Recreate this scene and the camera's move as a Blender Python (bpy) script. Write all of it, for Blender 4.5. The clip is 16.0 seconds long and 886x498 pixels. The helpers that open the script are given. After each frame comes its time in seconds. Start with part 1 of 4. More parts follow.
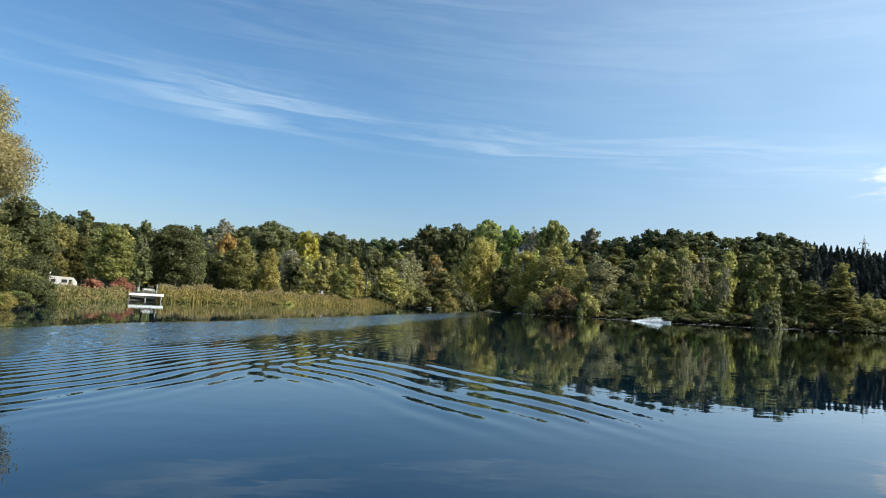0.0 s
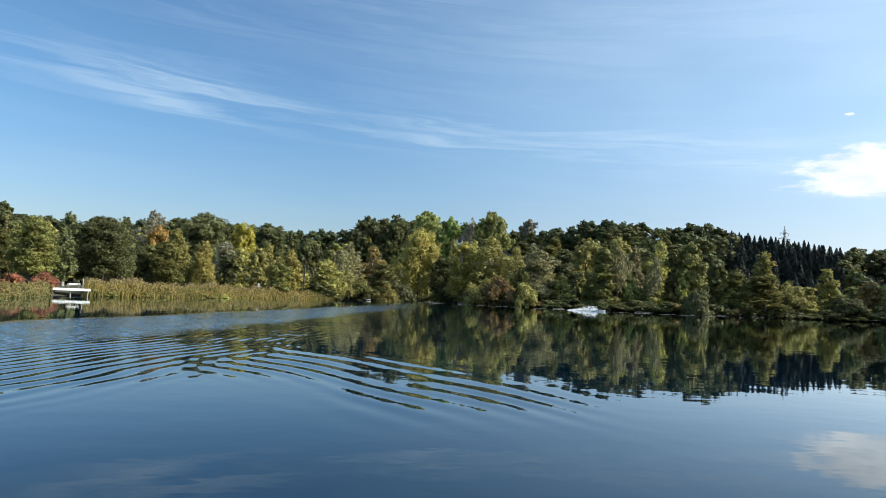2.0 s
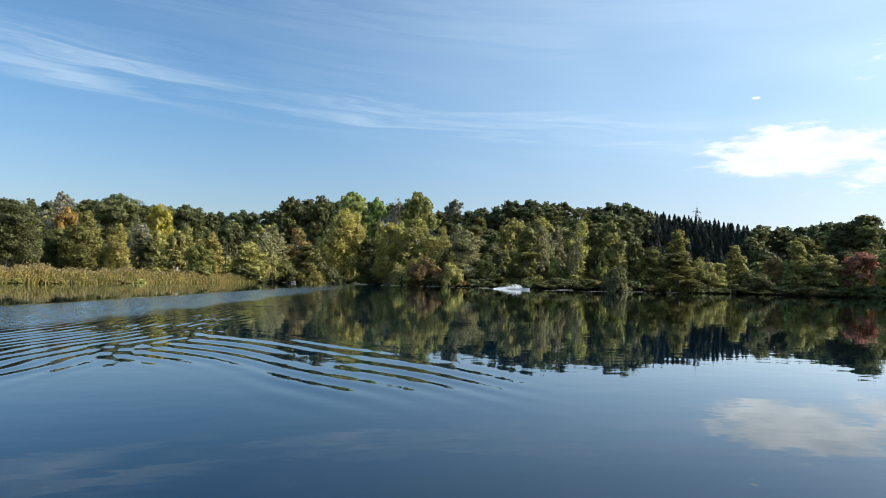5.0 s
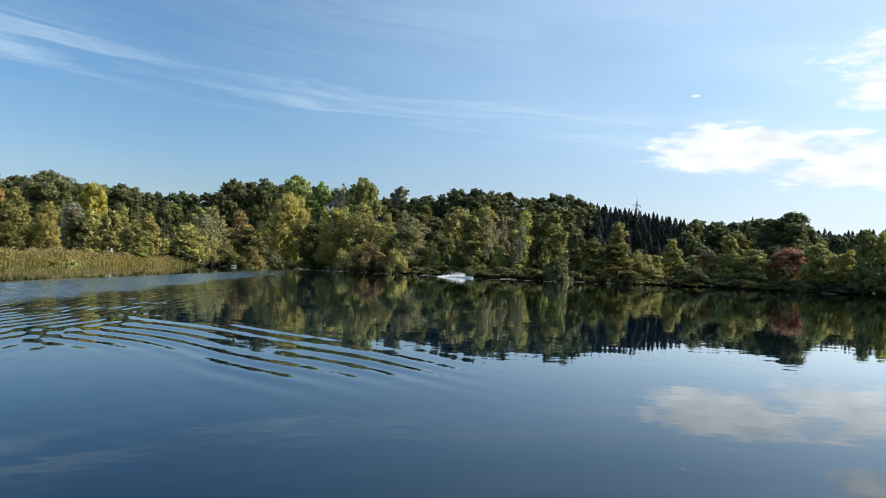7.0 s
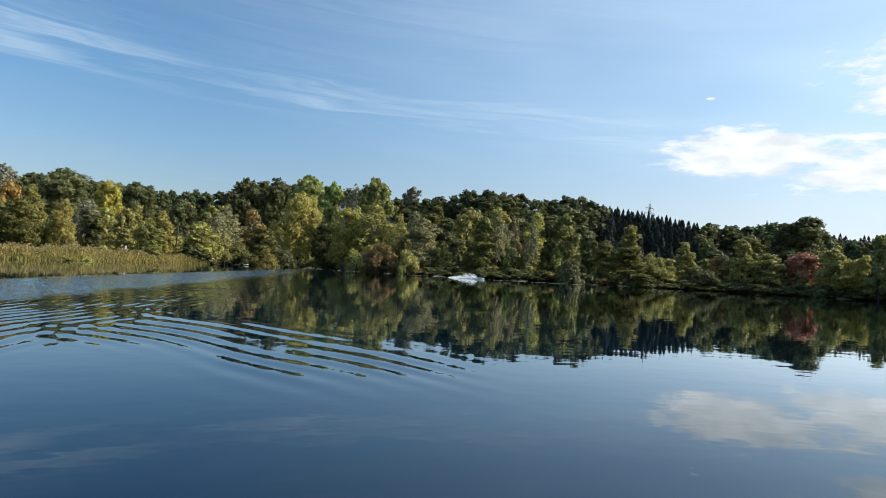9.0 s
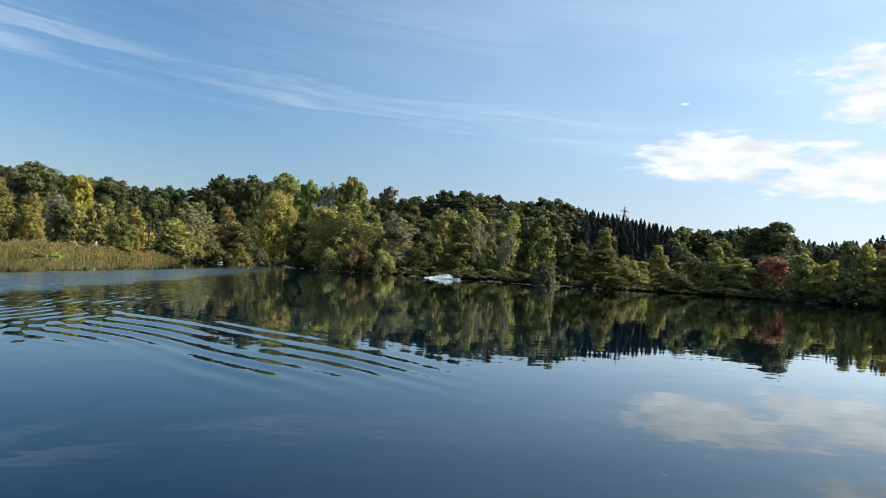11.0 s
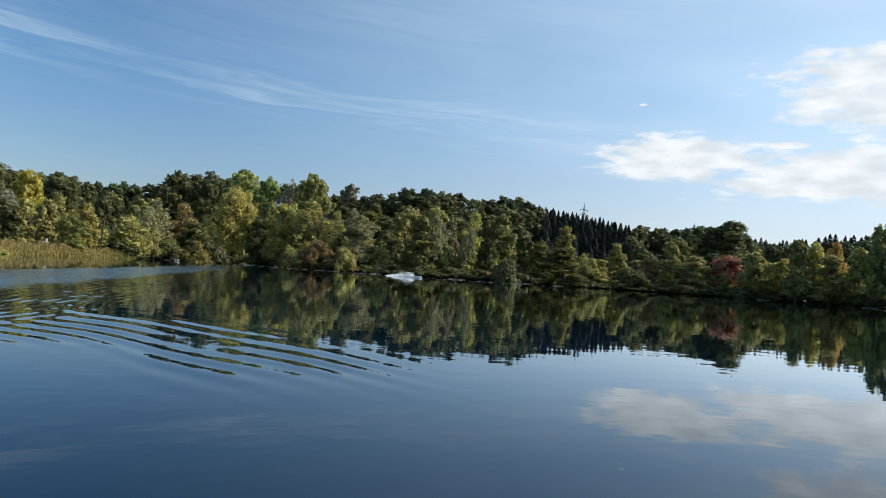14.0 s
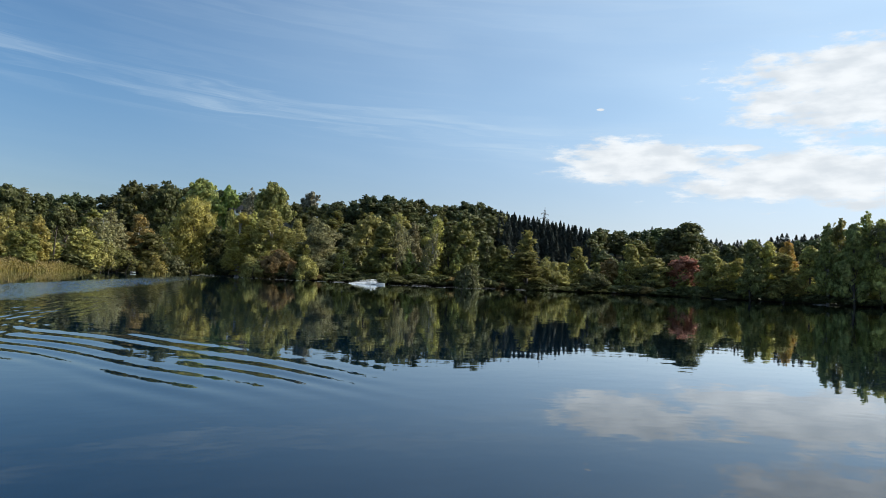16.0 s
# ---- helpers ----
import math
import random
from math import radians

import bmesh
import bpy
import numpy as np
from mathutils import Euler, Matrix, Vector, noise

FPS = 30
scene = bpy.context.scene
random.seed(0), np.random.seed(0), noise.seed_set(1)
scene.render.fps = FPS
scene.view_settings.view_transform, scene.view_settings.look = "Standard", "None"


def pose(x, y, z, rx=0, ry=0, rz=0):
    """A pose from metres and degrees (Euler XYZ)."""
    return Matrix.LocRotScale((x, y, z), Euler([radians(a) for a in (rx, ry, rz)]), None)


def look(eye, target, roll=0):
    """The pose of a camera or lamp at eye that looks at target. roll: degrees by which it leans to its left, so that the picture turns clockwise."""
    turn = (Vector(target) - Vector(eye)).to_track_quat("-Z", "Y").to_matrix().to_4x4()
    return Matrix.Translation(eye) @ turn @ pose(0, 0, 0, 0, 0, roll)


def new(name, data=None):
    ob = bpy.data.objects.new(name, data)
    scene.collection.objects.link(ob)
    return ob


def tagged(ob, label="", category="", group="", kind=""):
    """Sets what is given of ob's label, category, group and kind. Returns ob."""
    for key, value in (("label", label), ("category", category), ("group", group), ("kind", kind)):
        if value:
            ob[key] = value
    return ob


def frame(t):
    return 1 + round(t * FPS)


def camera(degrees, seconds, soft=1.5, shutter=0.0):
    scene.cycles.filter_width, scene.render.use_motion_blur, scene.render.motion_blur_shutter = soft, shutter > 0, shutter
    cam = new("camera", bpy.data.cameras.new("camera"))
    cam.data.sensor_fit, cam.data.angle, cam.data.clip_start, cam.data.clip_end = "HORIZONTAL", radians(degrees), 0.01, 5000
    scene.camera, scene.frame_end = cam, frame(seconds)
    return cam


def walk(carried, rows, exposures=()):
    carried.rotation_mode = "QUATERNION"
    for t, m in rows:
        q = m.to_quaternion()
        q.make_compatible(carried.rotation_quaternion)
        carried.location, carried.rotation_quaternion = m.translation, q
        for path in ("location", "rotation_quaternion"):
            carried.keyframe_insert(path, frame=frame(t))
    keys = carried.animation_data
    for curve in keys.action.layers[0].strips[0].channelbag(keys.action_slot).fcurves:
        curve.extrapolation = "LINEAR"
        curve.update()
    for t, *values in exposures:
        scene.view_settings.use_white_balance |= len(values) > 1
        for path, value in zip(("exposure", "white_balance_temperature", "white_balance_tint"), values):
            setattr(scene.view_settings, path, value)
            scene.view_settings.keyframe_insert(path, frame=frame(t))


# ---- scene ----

# Held at the chest over the lake's near bank; the camera only turns.
cam = camera(65.93, 16.0, soft=0.85)
EYE = (0.0, 0.0, 1.76)
ROWS = [  # seconds, yaw, pitch, roll
    (0.0, 0.0, 4.4, 3.16), (0.5, -1.49, 4.41, 3.34), (1.0, -2.37, 4.15, 3.09), (1.5, -2.9, 4.08, 3.16),
    (2.0, -5.13, 3.93, 2.52), (2.5, -7.3, 2.9, 1.88), (3.0, -9.73, 3.12, 1.98), (3.5, -10.34, 2.82, 1.28),
    (4.0, -10.77, 2.6, 1.37), (4.2, -10.91, 2.72, 1.38), (6.3, -13.9, 1.98, 2.34), (6.5, -14.74, 1.98, 2.42), (7.0, -16.04, 1.62, 2.66), (7.5, -15.32, 1.22, 2.86),
    (8.0, -14.8, 1.33, 2.96), (8.2, -14.87, 1.55, 3.0), (10.3, -15.21, 1.72, 3.66), (10.5, -15.39, 1.72, 3.71), (11.0, -17.06, 1.79, 3.97), (11.5, -19.27, 1.66, 4.07),
    (12.0, -20.69, 1.91, 4.07), (12.5, -21.91, 1.97, 3.8), (13.0, -22.67, 1.72, 3.67), (13.5, -21.85, 1.76, 3.78),
    (14.0, -20.29, 1.84, 3.96), (14.5, -19.42, 2.22, 3.67), (15.0, -18.47, 2.27, 3.51), (15.5, -20.77, 2.61, 3.09),
    (16.0, -23.39, 2.53, 2.72),
]
walk(cam, [(t, pose(*EYE, 90 + pitch, 0, yaw) @ pose(0, 0, 0, 0, 0, roll)) for t, yaw, pitch, roll in ROWS],
     exposures=[(0.0, 0.46, 6300, 5), (4.0, 0.52, 6450, 6), (8.0, 0.40, 6450, 6), (11.5, 0.36, 6450, 6), (13.0, 0.28, 6400, 7), (15.0, 0.20, 6350, 7), (16.0, 0.20, 6350, 7)])

# ---- light: afternoon sun high to the right, thin cirrus, fair-weather clouds near the sun ----
SUN_AZ, SUN_EL = 103.0, 33.0          # degrees clockwise from +y, and above the horizon
SKY_STRENGTH, SUN_STRENGTH = 0.122, 5.0


class Nodes:
    """Short hand for wiring shader nodes."""

    def __init__(self, tree):
        self.tree, self.n, self.l = tree, tree.nodes, tree.links
        self.n.clear()

    def add(self, kind, **props):
        nd = self.n.new(kind)
        for k, v in props.items():
            if k == "operation":
                nd.operation = v
            elif k == "blend_type":
                nd.blend_type = v
            elif k == "data_type":
                nd.data_type = v
        return nd

    def put(self, nd, socket, value):
        if isinstance(value, bpy.types.NodeSocket):
            self.l.new(value, nd.inputs[socket])
        else:
            nd.inputs[socket].default_value = value

    def math(self, op, a, b=0.0, c=0.0):
        nd = self.add("ShaderNodeMath", operation=op)
        self.put(nd, 0, a), self.put(nd, 1, b), self.put(nd, 2, c)
        return nd.outputs[0]

    def step(self, v, lo, hi, to0=0.0, to1=1.0):
        nd = self.n.new("ShaderNodeMapRange")
        nd.interpolation_type = "SMOOTHSTEP"
        for s, x in (("Value", v), ("From Min", lo), ("From Max", hi), ("To Min", to0), ("To Max", to1)):
            self.put(nd, s, x)
        return nd.outputs[0]

    def xyz(self, x, y, z):
        nd = self.n.new("ShaderNodeCombineXYZ")
        self.put(nd, 0, x), self.put(nd, 1, y), self.put(nd, 2, z)
        return nd.outputs[0]

    def noise(self, vec, scale, detail=3.0, rough=0.5, distort=0.0):
        nd = self.n.new("ShaderNodeTexNoise")
        if vec is not None:
            self.put(nd, "Vector", vec)
        self.put(nd, "Scale", scale), self.put(nd, "Detail", detail)
        self.put(nd, "Roughness", rough), self.put(nd, "Distortion", distort)
        return nd.outputs["Fac"]

    def mix(self, fac, a, b, blend="MIX"):
        nd = self.n.new("ShaderNodeMix")
        nd.data_type, nd.blend_type = "RGBA", blend
        self.put(nd, "Factor", fac), self.put(nd, 6, a), self.put(nd, 7, b)
        return nd.outputs[2]


def rgb(r, g, b):
    return (r, g, b, 1.0)


def build_world():
    world = bpy.data.worlds.new("sky")
    scene.world = world
    world.use_nodes = True
    k = Nodes(world.node_tree)
    sky = k.n.new("ShaderNodeTexSky")
    sky.sky_type, sky.sun_disc = "NISHITA", False
    sky.sun_elevation, sky.sun_rotation = radians(SUN_EL), radians(SUN_AZ)
    sky.altitude, sky.air_density, sky.dust_density, sky.ozone_density = 100, 1.0, 1.3, 3.6
    way = k.n.new("ShaderNodeTexCoord").outputs["Generated"]
    sep = k.n.new("ShaderNodeSeparateXYZ")
    k.put(sep, 0, way)
    az = k.math("MULTIPLY", k.math("ARCTAN2", sep.outputs[0], sep.outputs[1]), 57.2958)
    el = k.math("MULTIPLY", k.math("ARCSINE", sep.outputs[2]), 57.2958)
    # cirrus: long fibres that sink slowly towards the sun's side
    fall = k.math("ADD", el, k.math("MULTIPLY", az, 0.078))
    bend = k.math("ADD", fall, k.math("MULTIPLY", k.math("SUBTRACT", k.noise(k.xyz(k.math("MULTIPLY", az, 0.06), el, 0.0), 1.0, 3), 0.5), 2.4))
    fibre = k.noise(k.xyz(k.math("MULTIPLY", az, 0.035), k.math("MULTIPLY", bend, 0.75), 3.1), 1.0, 5, 0.62)
    patch = k.noise(k.xyz(k.math("MULTIPLY", az, 0.05), k.math("MULTIPLY", fall, 0.16), 9.0), 1.0, 2)
    band = k.math("MULTIPLY", k.step(bend, 11.4, 13.2), k.step(bend, 13.8, 17.0, 1.0, 0.0))
    veil = k.math("MULTIPLY", k.math("MULTIPLY", k.step(bend, 15.0, 24.0), k.step(bend, 24.0, 32.0, 1.0, 0.0)), 0.12)
    cirrus = k.math("MULTIPLY", k.step(fibre, 0.38, 0.74), k.math("ADD", k.math("MULTIPLY", band, 0.45), k.math("ADD", veil, 0.03)))
    cirrus = k.math("MULTIPLY", cirrus, k.step(patch, 0.25, 0.6, 0.25, 1.0))
    # low clouds: flat-bottomed, ragged edges
    wob = k.noise(k.xyz(k.math("MULTIPLY", az, 0.3), k.math("MULTIPLY", el, 0.95), 0.0), 1.0, 7, 0.62)
    puff = k.math("MULTIPLY", k.math("SUBTRACT", wob, 0.5), 5.0)
    low = None
    for a0, e0, aw, ew in ((38.8, 10.1, 7.4, 2.2), (56.5, 15.0, 12.5, 4.2), (52.0, 8.8, 12.5, 2.5), (35.9, 14.3, 0.42, 0.14), (47.0, 11.1, 1.6, 0.3),
                           (75.0, 11.0, 16.0, 5.0)):
        dx = k.math("DIVIDE", k.math("SUBTRACT", az, a0), aw)
        dy = k.math("DIVIDE", k.math("SUBTRACT", el, e0), ew)
        d = k.math("SQRT", k.math("ADD", k.math("MULTIPLY", dx, dx), k.math("MULTIPLY", dy, dy)))
        m = k.math("SUBTRACT", 1.0, d)
        low = m if low is None else k.math("MAXIMUM", low, m)
    cum = k.step(k.math("ADD", low, k.math("MULTIPLY", puff, 0.36)), 0.0, 0.42)
    shade = k.noise(k.xyz(k.math("MULTIPLY", az, 0.3), k.math("MULTIPLY", el, 0.8), 5.0), 1.0, 4)
    white = k.mix(k.step(shade, 0.3, 0.7), rgb(5.3, 5.5, 5.8), rgb(7.0, 7.0, 7.1))
    # a milky veil of thin high cloud that brightens towards the sun
    dot = k.n.new("ShaderNodeVectorMath")
    dot.operation = "DOT_PRODUCT"
    k.put(dot, 0, way), k.put(dot, 1, (math.sin(radians(SUN_AZ)) * math.cos(radians(SUN_EL)), math.cos(radians(SUN_AZ)) * math.cos(radians(SUN_EL)), math.sin(radians(SUN_EL))))
    milk = k.math("MULTIPLY", k.step(dot.outputs["Value"], -0.23, 1.02), k.step(patch, 0.2, 0.7, 0.75, 1.0))
    clear = k.mix(1.0, sky.outputs[0], k.mix(k.step(el, 1.0, 16.0), rgb(0.89, 0.84, 0.86), rgb(0.72, 0.88, 0.95)), "MULTIPLY")
    milk = k.math("MULTIPLY", milk, k.step(el, 14.0, 34.0, 0.82, 0.55))
    col = k.mix(milk, clear, k.mix(k.step(el, 2.0, 14.0), rgb(6.5, 6.9, 7.6), rgb(5.4, 6.75, 8.2)))
    col = k.mix(cirrus, col, rgb(4.9, 5.7, 6.4))
    col = k.mix(k.math("MULTIPLY", cum, 0.92), col, white)
    bg = k.n.new("ShaderNodeBackground")
    k.put(bg, "Color", col), k.put(bg, "Strength", SKY_STRENGTH)
    out = k.n.new("ShaderNodeOutputWorld")
    k.l.new(bg.outputs[0], out.inputs[0])


build_world()
sun = new("sun", bpy.data.lights.new("sun", "SUN"))
sun.data.energy, sun.data.angle, sun.data.color = SUN_STRENGTH, radians(0.6), (1.0, 0.91, 0.77)
sa, se = radians(SUN_AZ), radians(SUN_EL)
sun.matrix_world = look((60 * math.sin(sa), 60 * math.cos(sa), 60), (60 * math.sin(sa) - math.sin(sa) * math.cos(se), 60 * math.cos(sa) - math.cos(sa) * math.cos(se), 60 - math.sin(se)))


# ---- materials ----
def material(name):
    m = bpy.data.materials.new(name)
    m.use_nodes = True
    return m, Nodes(m.node_tree)


def finish(k, shader):
    out = k.n.new("ShaderNodeOutputMaterial")
    k.l.new(shader, out.inputs[0])


def principled(k, color, rough=0.6, metal=0.0, normal=None, spec=0.5):
    p = k.n.new("ShaderNodeBsdfPrincipled")
    k.put(p, "Base Color", color), k.put(p, "Roughness", rough), k.put(p, "Metallic", metal)
    k.put(p, "Specular IOR Level", spec)
    if normal is not None:
        k.l.new(normal, p.inputs["Normal"])
    return p.outputs[0]


def bump(k, height, strength, distance):
    b = k.n.new("ShaderNodeBump")
    k.put(b, "Height", height), k.put(b, "Strength", strength), k.put(b, "Distance", distance)
    return b.outputs[0]


def leaf_material(name, base, second):
    """Foliage: each leaf its own tone, lighter and darker sprays, each tree its own cast, some light through the blade."""
    m, k = material(name)
    geo = k.n.new("ShaderNodeNewGeometry")
    info = k.n.new("ShaderNodeObjectInfo")
    col = k.mix(geo.outputs["Random Per Island"], rgb(*[c * 1.08 for c in base]), rgb(*[min(0.88, c * 2.65) for c in base]))
    pos = k.n.new("ShaderNodeTexCoord").outputs["Object"]
    col = k.mix(k.step(k.noise(pos, 0.45, 2), 0.48, 0.68, 0.0, 0.65), col, rgb(*[c * 1.55 for c in second]))
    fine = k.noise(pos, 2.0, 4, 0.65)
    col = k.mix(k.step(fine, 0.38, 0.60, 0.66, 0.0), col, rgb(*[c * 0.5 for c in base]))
    hsv = k.n.new("ShaderNodeHueSaturation")
    k.put(hsv, "Hue", k.math("ADD", 0.488, k.math("MULTIPLY", info.outputs["Random"], 0.024)))
    k.put(hsv, "Value", k.math("ADD", 0.80, k.math("MULTIPLY", info.outputs["Random"], 0.5)))
    k.put(hsv, "Saturation", 0.92)
    k.put(hsv, "Color", col)
    col = hsv.outputs[0]
    surf = principled(k, col, 0.55, spec=0.36)
    tr = k.n.new("ShaderNodeBsdfTranslucent")
    k.put(tr, "Color", col)
    mx = k.n.new("ShaderNodeMixShader")
    k.put(mx, 0, 0.45)
    k.l.new(surf, mx.inputs[1]), k.l.new(tr.outputs[0], mx.inputs[2])
    finish(k, mx.outputs[0])
    return m


LEAF = {}
for key, base, second in (
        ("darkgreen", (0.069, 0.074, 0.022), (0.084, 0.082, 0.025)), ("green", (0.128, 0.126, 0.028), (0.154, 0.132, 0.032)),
        ("bright", (0.150, 0.200, 0.040), (0.21, 0.21, 0.045)), ("olive", (0.232, 0.216, 0.054), (0.205, 0.185, 0.052)),
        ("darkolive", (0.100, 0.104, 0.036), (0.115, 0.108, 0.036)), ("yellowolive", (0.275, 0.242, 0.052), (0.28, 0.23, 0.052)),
        ("yellow", (0.36, 0.32, 0.025), (0.32, 0.285, 0.03)), ("orange", (0.34, 0.215, 0.036), (0.27, 0.195, 0.038)),
        ("red", (0.30, 0.135, 0.08), (0.28, 0.145, 0.075)), ("rust", (0.22, 0.155, 0.050), (0.19, 0.155, 0.045)),
        ("grey", (0.175, 0.165, 0.115), (0.165, 0.15, 0.10)), ("greyolive", (0.190, 0.178, 0.080), (0.21, 0.17, 0.078)),
        ("greygreen", (0.200, 0.215, 0.060), (0.24, 0.22, 0.06)), ("spruce", (0.034, 0.044, 0.038), (0.036, 0.045, 0.038)),
        ("woodgreen", (0.062, 0.080, 0.030), (0.070, 0.082, 0.030)), ("willowgold", (0.20, 0.17, 0.068), (0.23, 0.155, 0.065)), ("scarlet", (0.22, 0.075, 0.042), (0.20, 0.09, 0.045))):
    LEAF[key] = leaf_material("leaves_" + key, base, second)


def plain_material(name, base, rough, scale=4.0, amount=0.35, relief=0.02, metal=0.0):
    m, k = material(name)
    pos = k.n.new("ShaderNodeTexCoord").outputs["Object"]
    big, fine = k.noise(pos, scale * 0.25, 3), k.noise(pos, scale * 4, 4, 0.6)
    col = k.mix(k.step(big, 0.3, 0.7), rgb(*[c * (1 - amount) for c in base]), rgb(*[min(1.0, c * (1 + amount * 0.6)) for c in base]))
    col = k.mix(k.step(fine, 0.35, 0.7, 0.0, amount), col, rgb(*[c * 0.6 for c in base]))
    finish(k, principled(k, col, rough, metal, bump(k, fine, 0.5, relief)))
    return m


BARK = plain_material("bark_brown", (0.085, 0.07, 0.055), 0.9, 3.0)
BARK_PALE = plain_material("bark_pale", (0.42, 0.40, 0.36), 0.8, 2.0, 0.5)
WHITE_PAINT = plain_material("white_paint", (0.78, 0.77, 0.74), 0.45, 1.5, 0.12, 0.003)
OLD_WOOD = plain_material("weathered_wood", (0.30, 0.27, 0.23), 0.8, 3.0)
GREY_STEEL = plain_material("weathered_lattice_steel", (0.10, 0.105, 0.11), 0.7, 1.0, 0.2, 0.002, 0.2)
PALE_WOOD = plain_material("pale_board", (0.66, 0.64, 0.60), 0.7, 2.0, 0.2)
STEEL = plain_material("galvanised_steel", (0.42, 0.44, 0.46), 0.5, 1.0, 0.2, 0.002, 0.6)
DARK_GLASS = plain_material("dark_glazing", (0.03, 0.035, 0.04), 0.15, 1.0, 0.1, 0.001)
ROOF_TILE = plain_material("roof_tile", (0.17, 0.13, 0.11), 0.8, 3.0)
CREAM_PAINT = plain_material("cream_paint", (0.56, 0.52, 0.48), 0.5, 1.5, 0.15, 0.003)
RUBBER = plain_material("rubber", (0.03, 0.03, 0.03), 0.8)


def reed_material(name, low, high, plume):
    """Stems green-gold below, dull brown plumes above."""
    m, k = material(name)
    geo = k.n.new("ShaderNodeNewGeometry")
    pos = k.n.new("ShaderNodeTexCoord").outputs["Object"]
    sep = k.n.new("ShaderNodeSeparateXYZ")
    k.put(sep, 0, pos)
    col = k.mix(geo.outputs["Random Per Island"], rgb(*low), rgb(*high))
    col = k.mix(k.step(k.noise(pos, 0.22, 4), 0.44, 0.64, 0.0, 0.65), col, rgb(0.17, 0.165, 0.05))
    col = k.mix(k.step(k.noise(pos, 0.75, 3), 0.52, 0.66, 0.0, 0.55), col, rgb(0.15, 0.15, 0.046))
    col = k.mix(k.step(sep.outputs[2], 1.1, 2.1, 0.0, 0.6), col, rgb(*plume))
    surf = principled(k, col, 0.6, spec=0.3)
    tr = k.n.new("ShaderNodeBsdfTranslucent")
    k.put(tr, "Color", col)
    mx = k.n.new("ShaderNodeMixShader")
    k.put(mx, 0, 0.42)
    k.l.new(surf, mx.inputs[1]), k.l.new(tr.outputs[0], mx.inputs[2])
    finish(k, mx.outputs[0])
    return m


REED = reed_material("reed", (0.25, 0.20, 0.056), (0.41, 0.32, 0.09), (0.33, 0.25, 0.10))
PLUME = reed_material("reed_plume", (0.26, 0.205, 0.085), (0.37, 0.29, 0.12), (0.28, 0.21, 0.11))
REED_GREEN = reed_material("reed_green", (0.10, 0.12, 0.035), (0.24, 0.215, 0.07), (0.26, 0.21, 0.085))


def ground_material():
    m, k = material("meadow_soil")
    pos = k.n.new("ShaderNodeTexCoord").outputs["Object"]
    col = k.mix(k.step(k.noise(pos, 0.08, 4), 0.35, 0.65), rgb(0.05, 0.062, 0.022), rgb(0.085, 0.075, 0.04))
    col = k.mix(k.step(k.noise(pos, 2.5, 5, 0.6), 0.4, 0.7, 0.0, 0.6), col, rgb(0.035, 0.032, 0.02))
    finish(k, principled(k, col, 0.95, 0.0, bump(k, k.noise(pos, 3.0, 5), 0.6, 0.08)))
    return m


# The wake of the boat: its older edge runs from the near bank to the far shore.
WAKE_X0, WAKE_SLOPE = -20.0, 0.19      # x of the wake's far edge at y = 0, and metres to the right for each metre ahead


def water_material():
    m, k = material("lake_water")
    pos = k.n.new("ShaderNodeTexCoord").outputs["Object"]
    sep = k.n.new("ShaderNodeSeparateXYZ")
    k.put(sep, 0, pos)
    x, y = sep.outputs[0], sep.outputs[1]
    # distance to the right of the wake's edge
    s = k.math("SUBTRACT", x, k.math("ADD", WAKE_X0, k.math("MULTIPLY", y, WAKE_SLOPE)))
    s = k.math("ADD", s, k.math("MULTIPLY", k.math("SUBTRACT", k.noise(pos, 0.12, 2), 0.5), 3.0))
    wide = k.math("MULTIPLY", k.step(y, 50.0, 140.0, 1.0, 0.8), 1.0)
    in_wake = k.math("MULTIPLY", k.step(s, 0.0, 0.6), k.step(s, k.math("MULTIPLY", wide, 6.0), k.math("MULTIPLY", wide, 9.0), 1.0, 0.0))
    in_wake = k.math("MULTIPLY", in_wake, k.step(y, 135.0, 160.0, 1.0, 0.0))
    calm = k.noise(k.xyz(k.math("MULTIPLY", x, 0.7), y, 0.0), 0.9, 3, 0.5)
    swell = k.noise(k.xyz(k.math("MULTIPLY", x, 0.35), y, 4.0), 0.16, 2)
    chop = k.noise(k.xyz(x, y, 2.0), 3.6, 4, 0.6)
    h = k.math("ADD", k.math("MULTIPLY", calm, 0.0042), k.math("MULTIPLY", swell, 0.0016))
    h = k.math("ADD", h, k.math("MULTIPLY", k.math("MULTIPLY", chop, in_wake), k.step(y, 35.0, 80.0, 0.030, 0.060)))
    nrm = bump(k, h, 1.0, 1.0)
    fres = k.n.new("ShaderNodeFresnel")
    k.put(fres, "IOR", 1.333), k.put(fres, "Normal", nrm)
    mirror = k.math("ADD", fres.outputs[0], k.math("MULTIPLY", k.step(fres.outputs[0], 0.22, 0.60, 0.0, 0.32), k.math("MAXIMUM", k.step(s, 6.0, 42.0, 0.15, 1.0), in_wake)))
    body = k.n.new("ShaderNodeBsdfDiffuse")
    k.put(body, "Color", rgb(0.0003, 0.0088, 0.023))
    shine = k.n.new("ShaderNodeBsdfGlossy")
    k.put(shine, "Color", rgb(0.92, 0.97, 1.0)), k.put(shine, "Roughness", 0.012), k.put(shine, "Normal", nrm)
    mx = k.n.new("ShaderNodeMixShader")
    k.put(mx, 0, mirror)
    k.l.new(body.outputs[0], mx.inputs[1]), k.l.new(shine.outputs[0], mx.inputs[2])
    finish(k, mx.outputs[0])
    return m


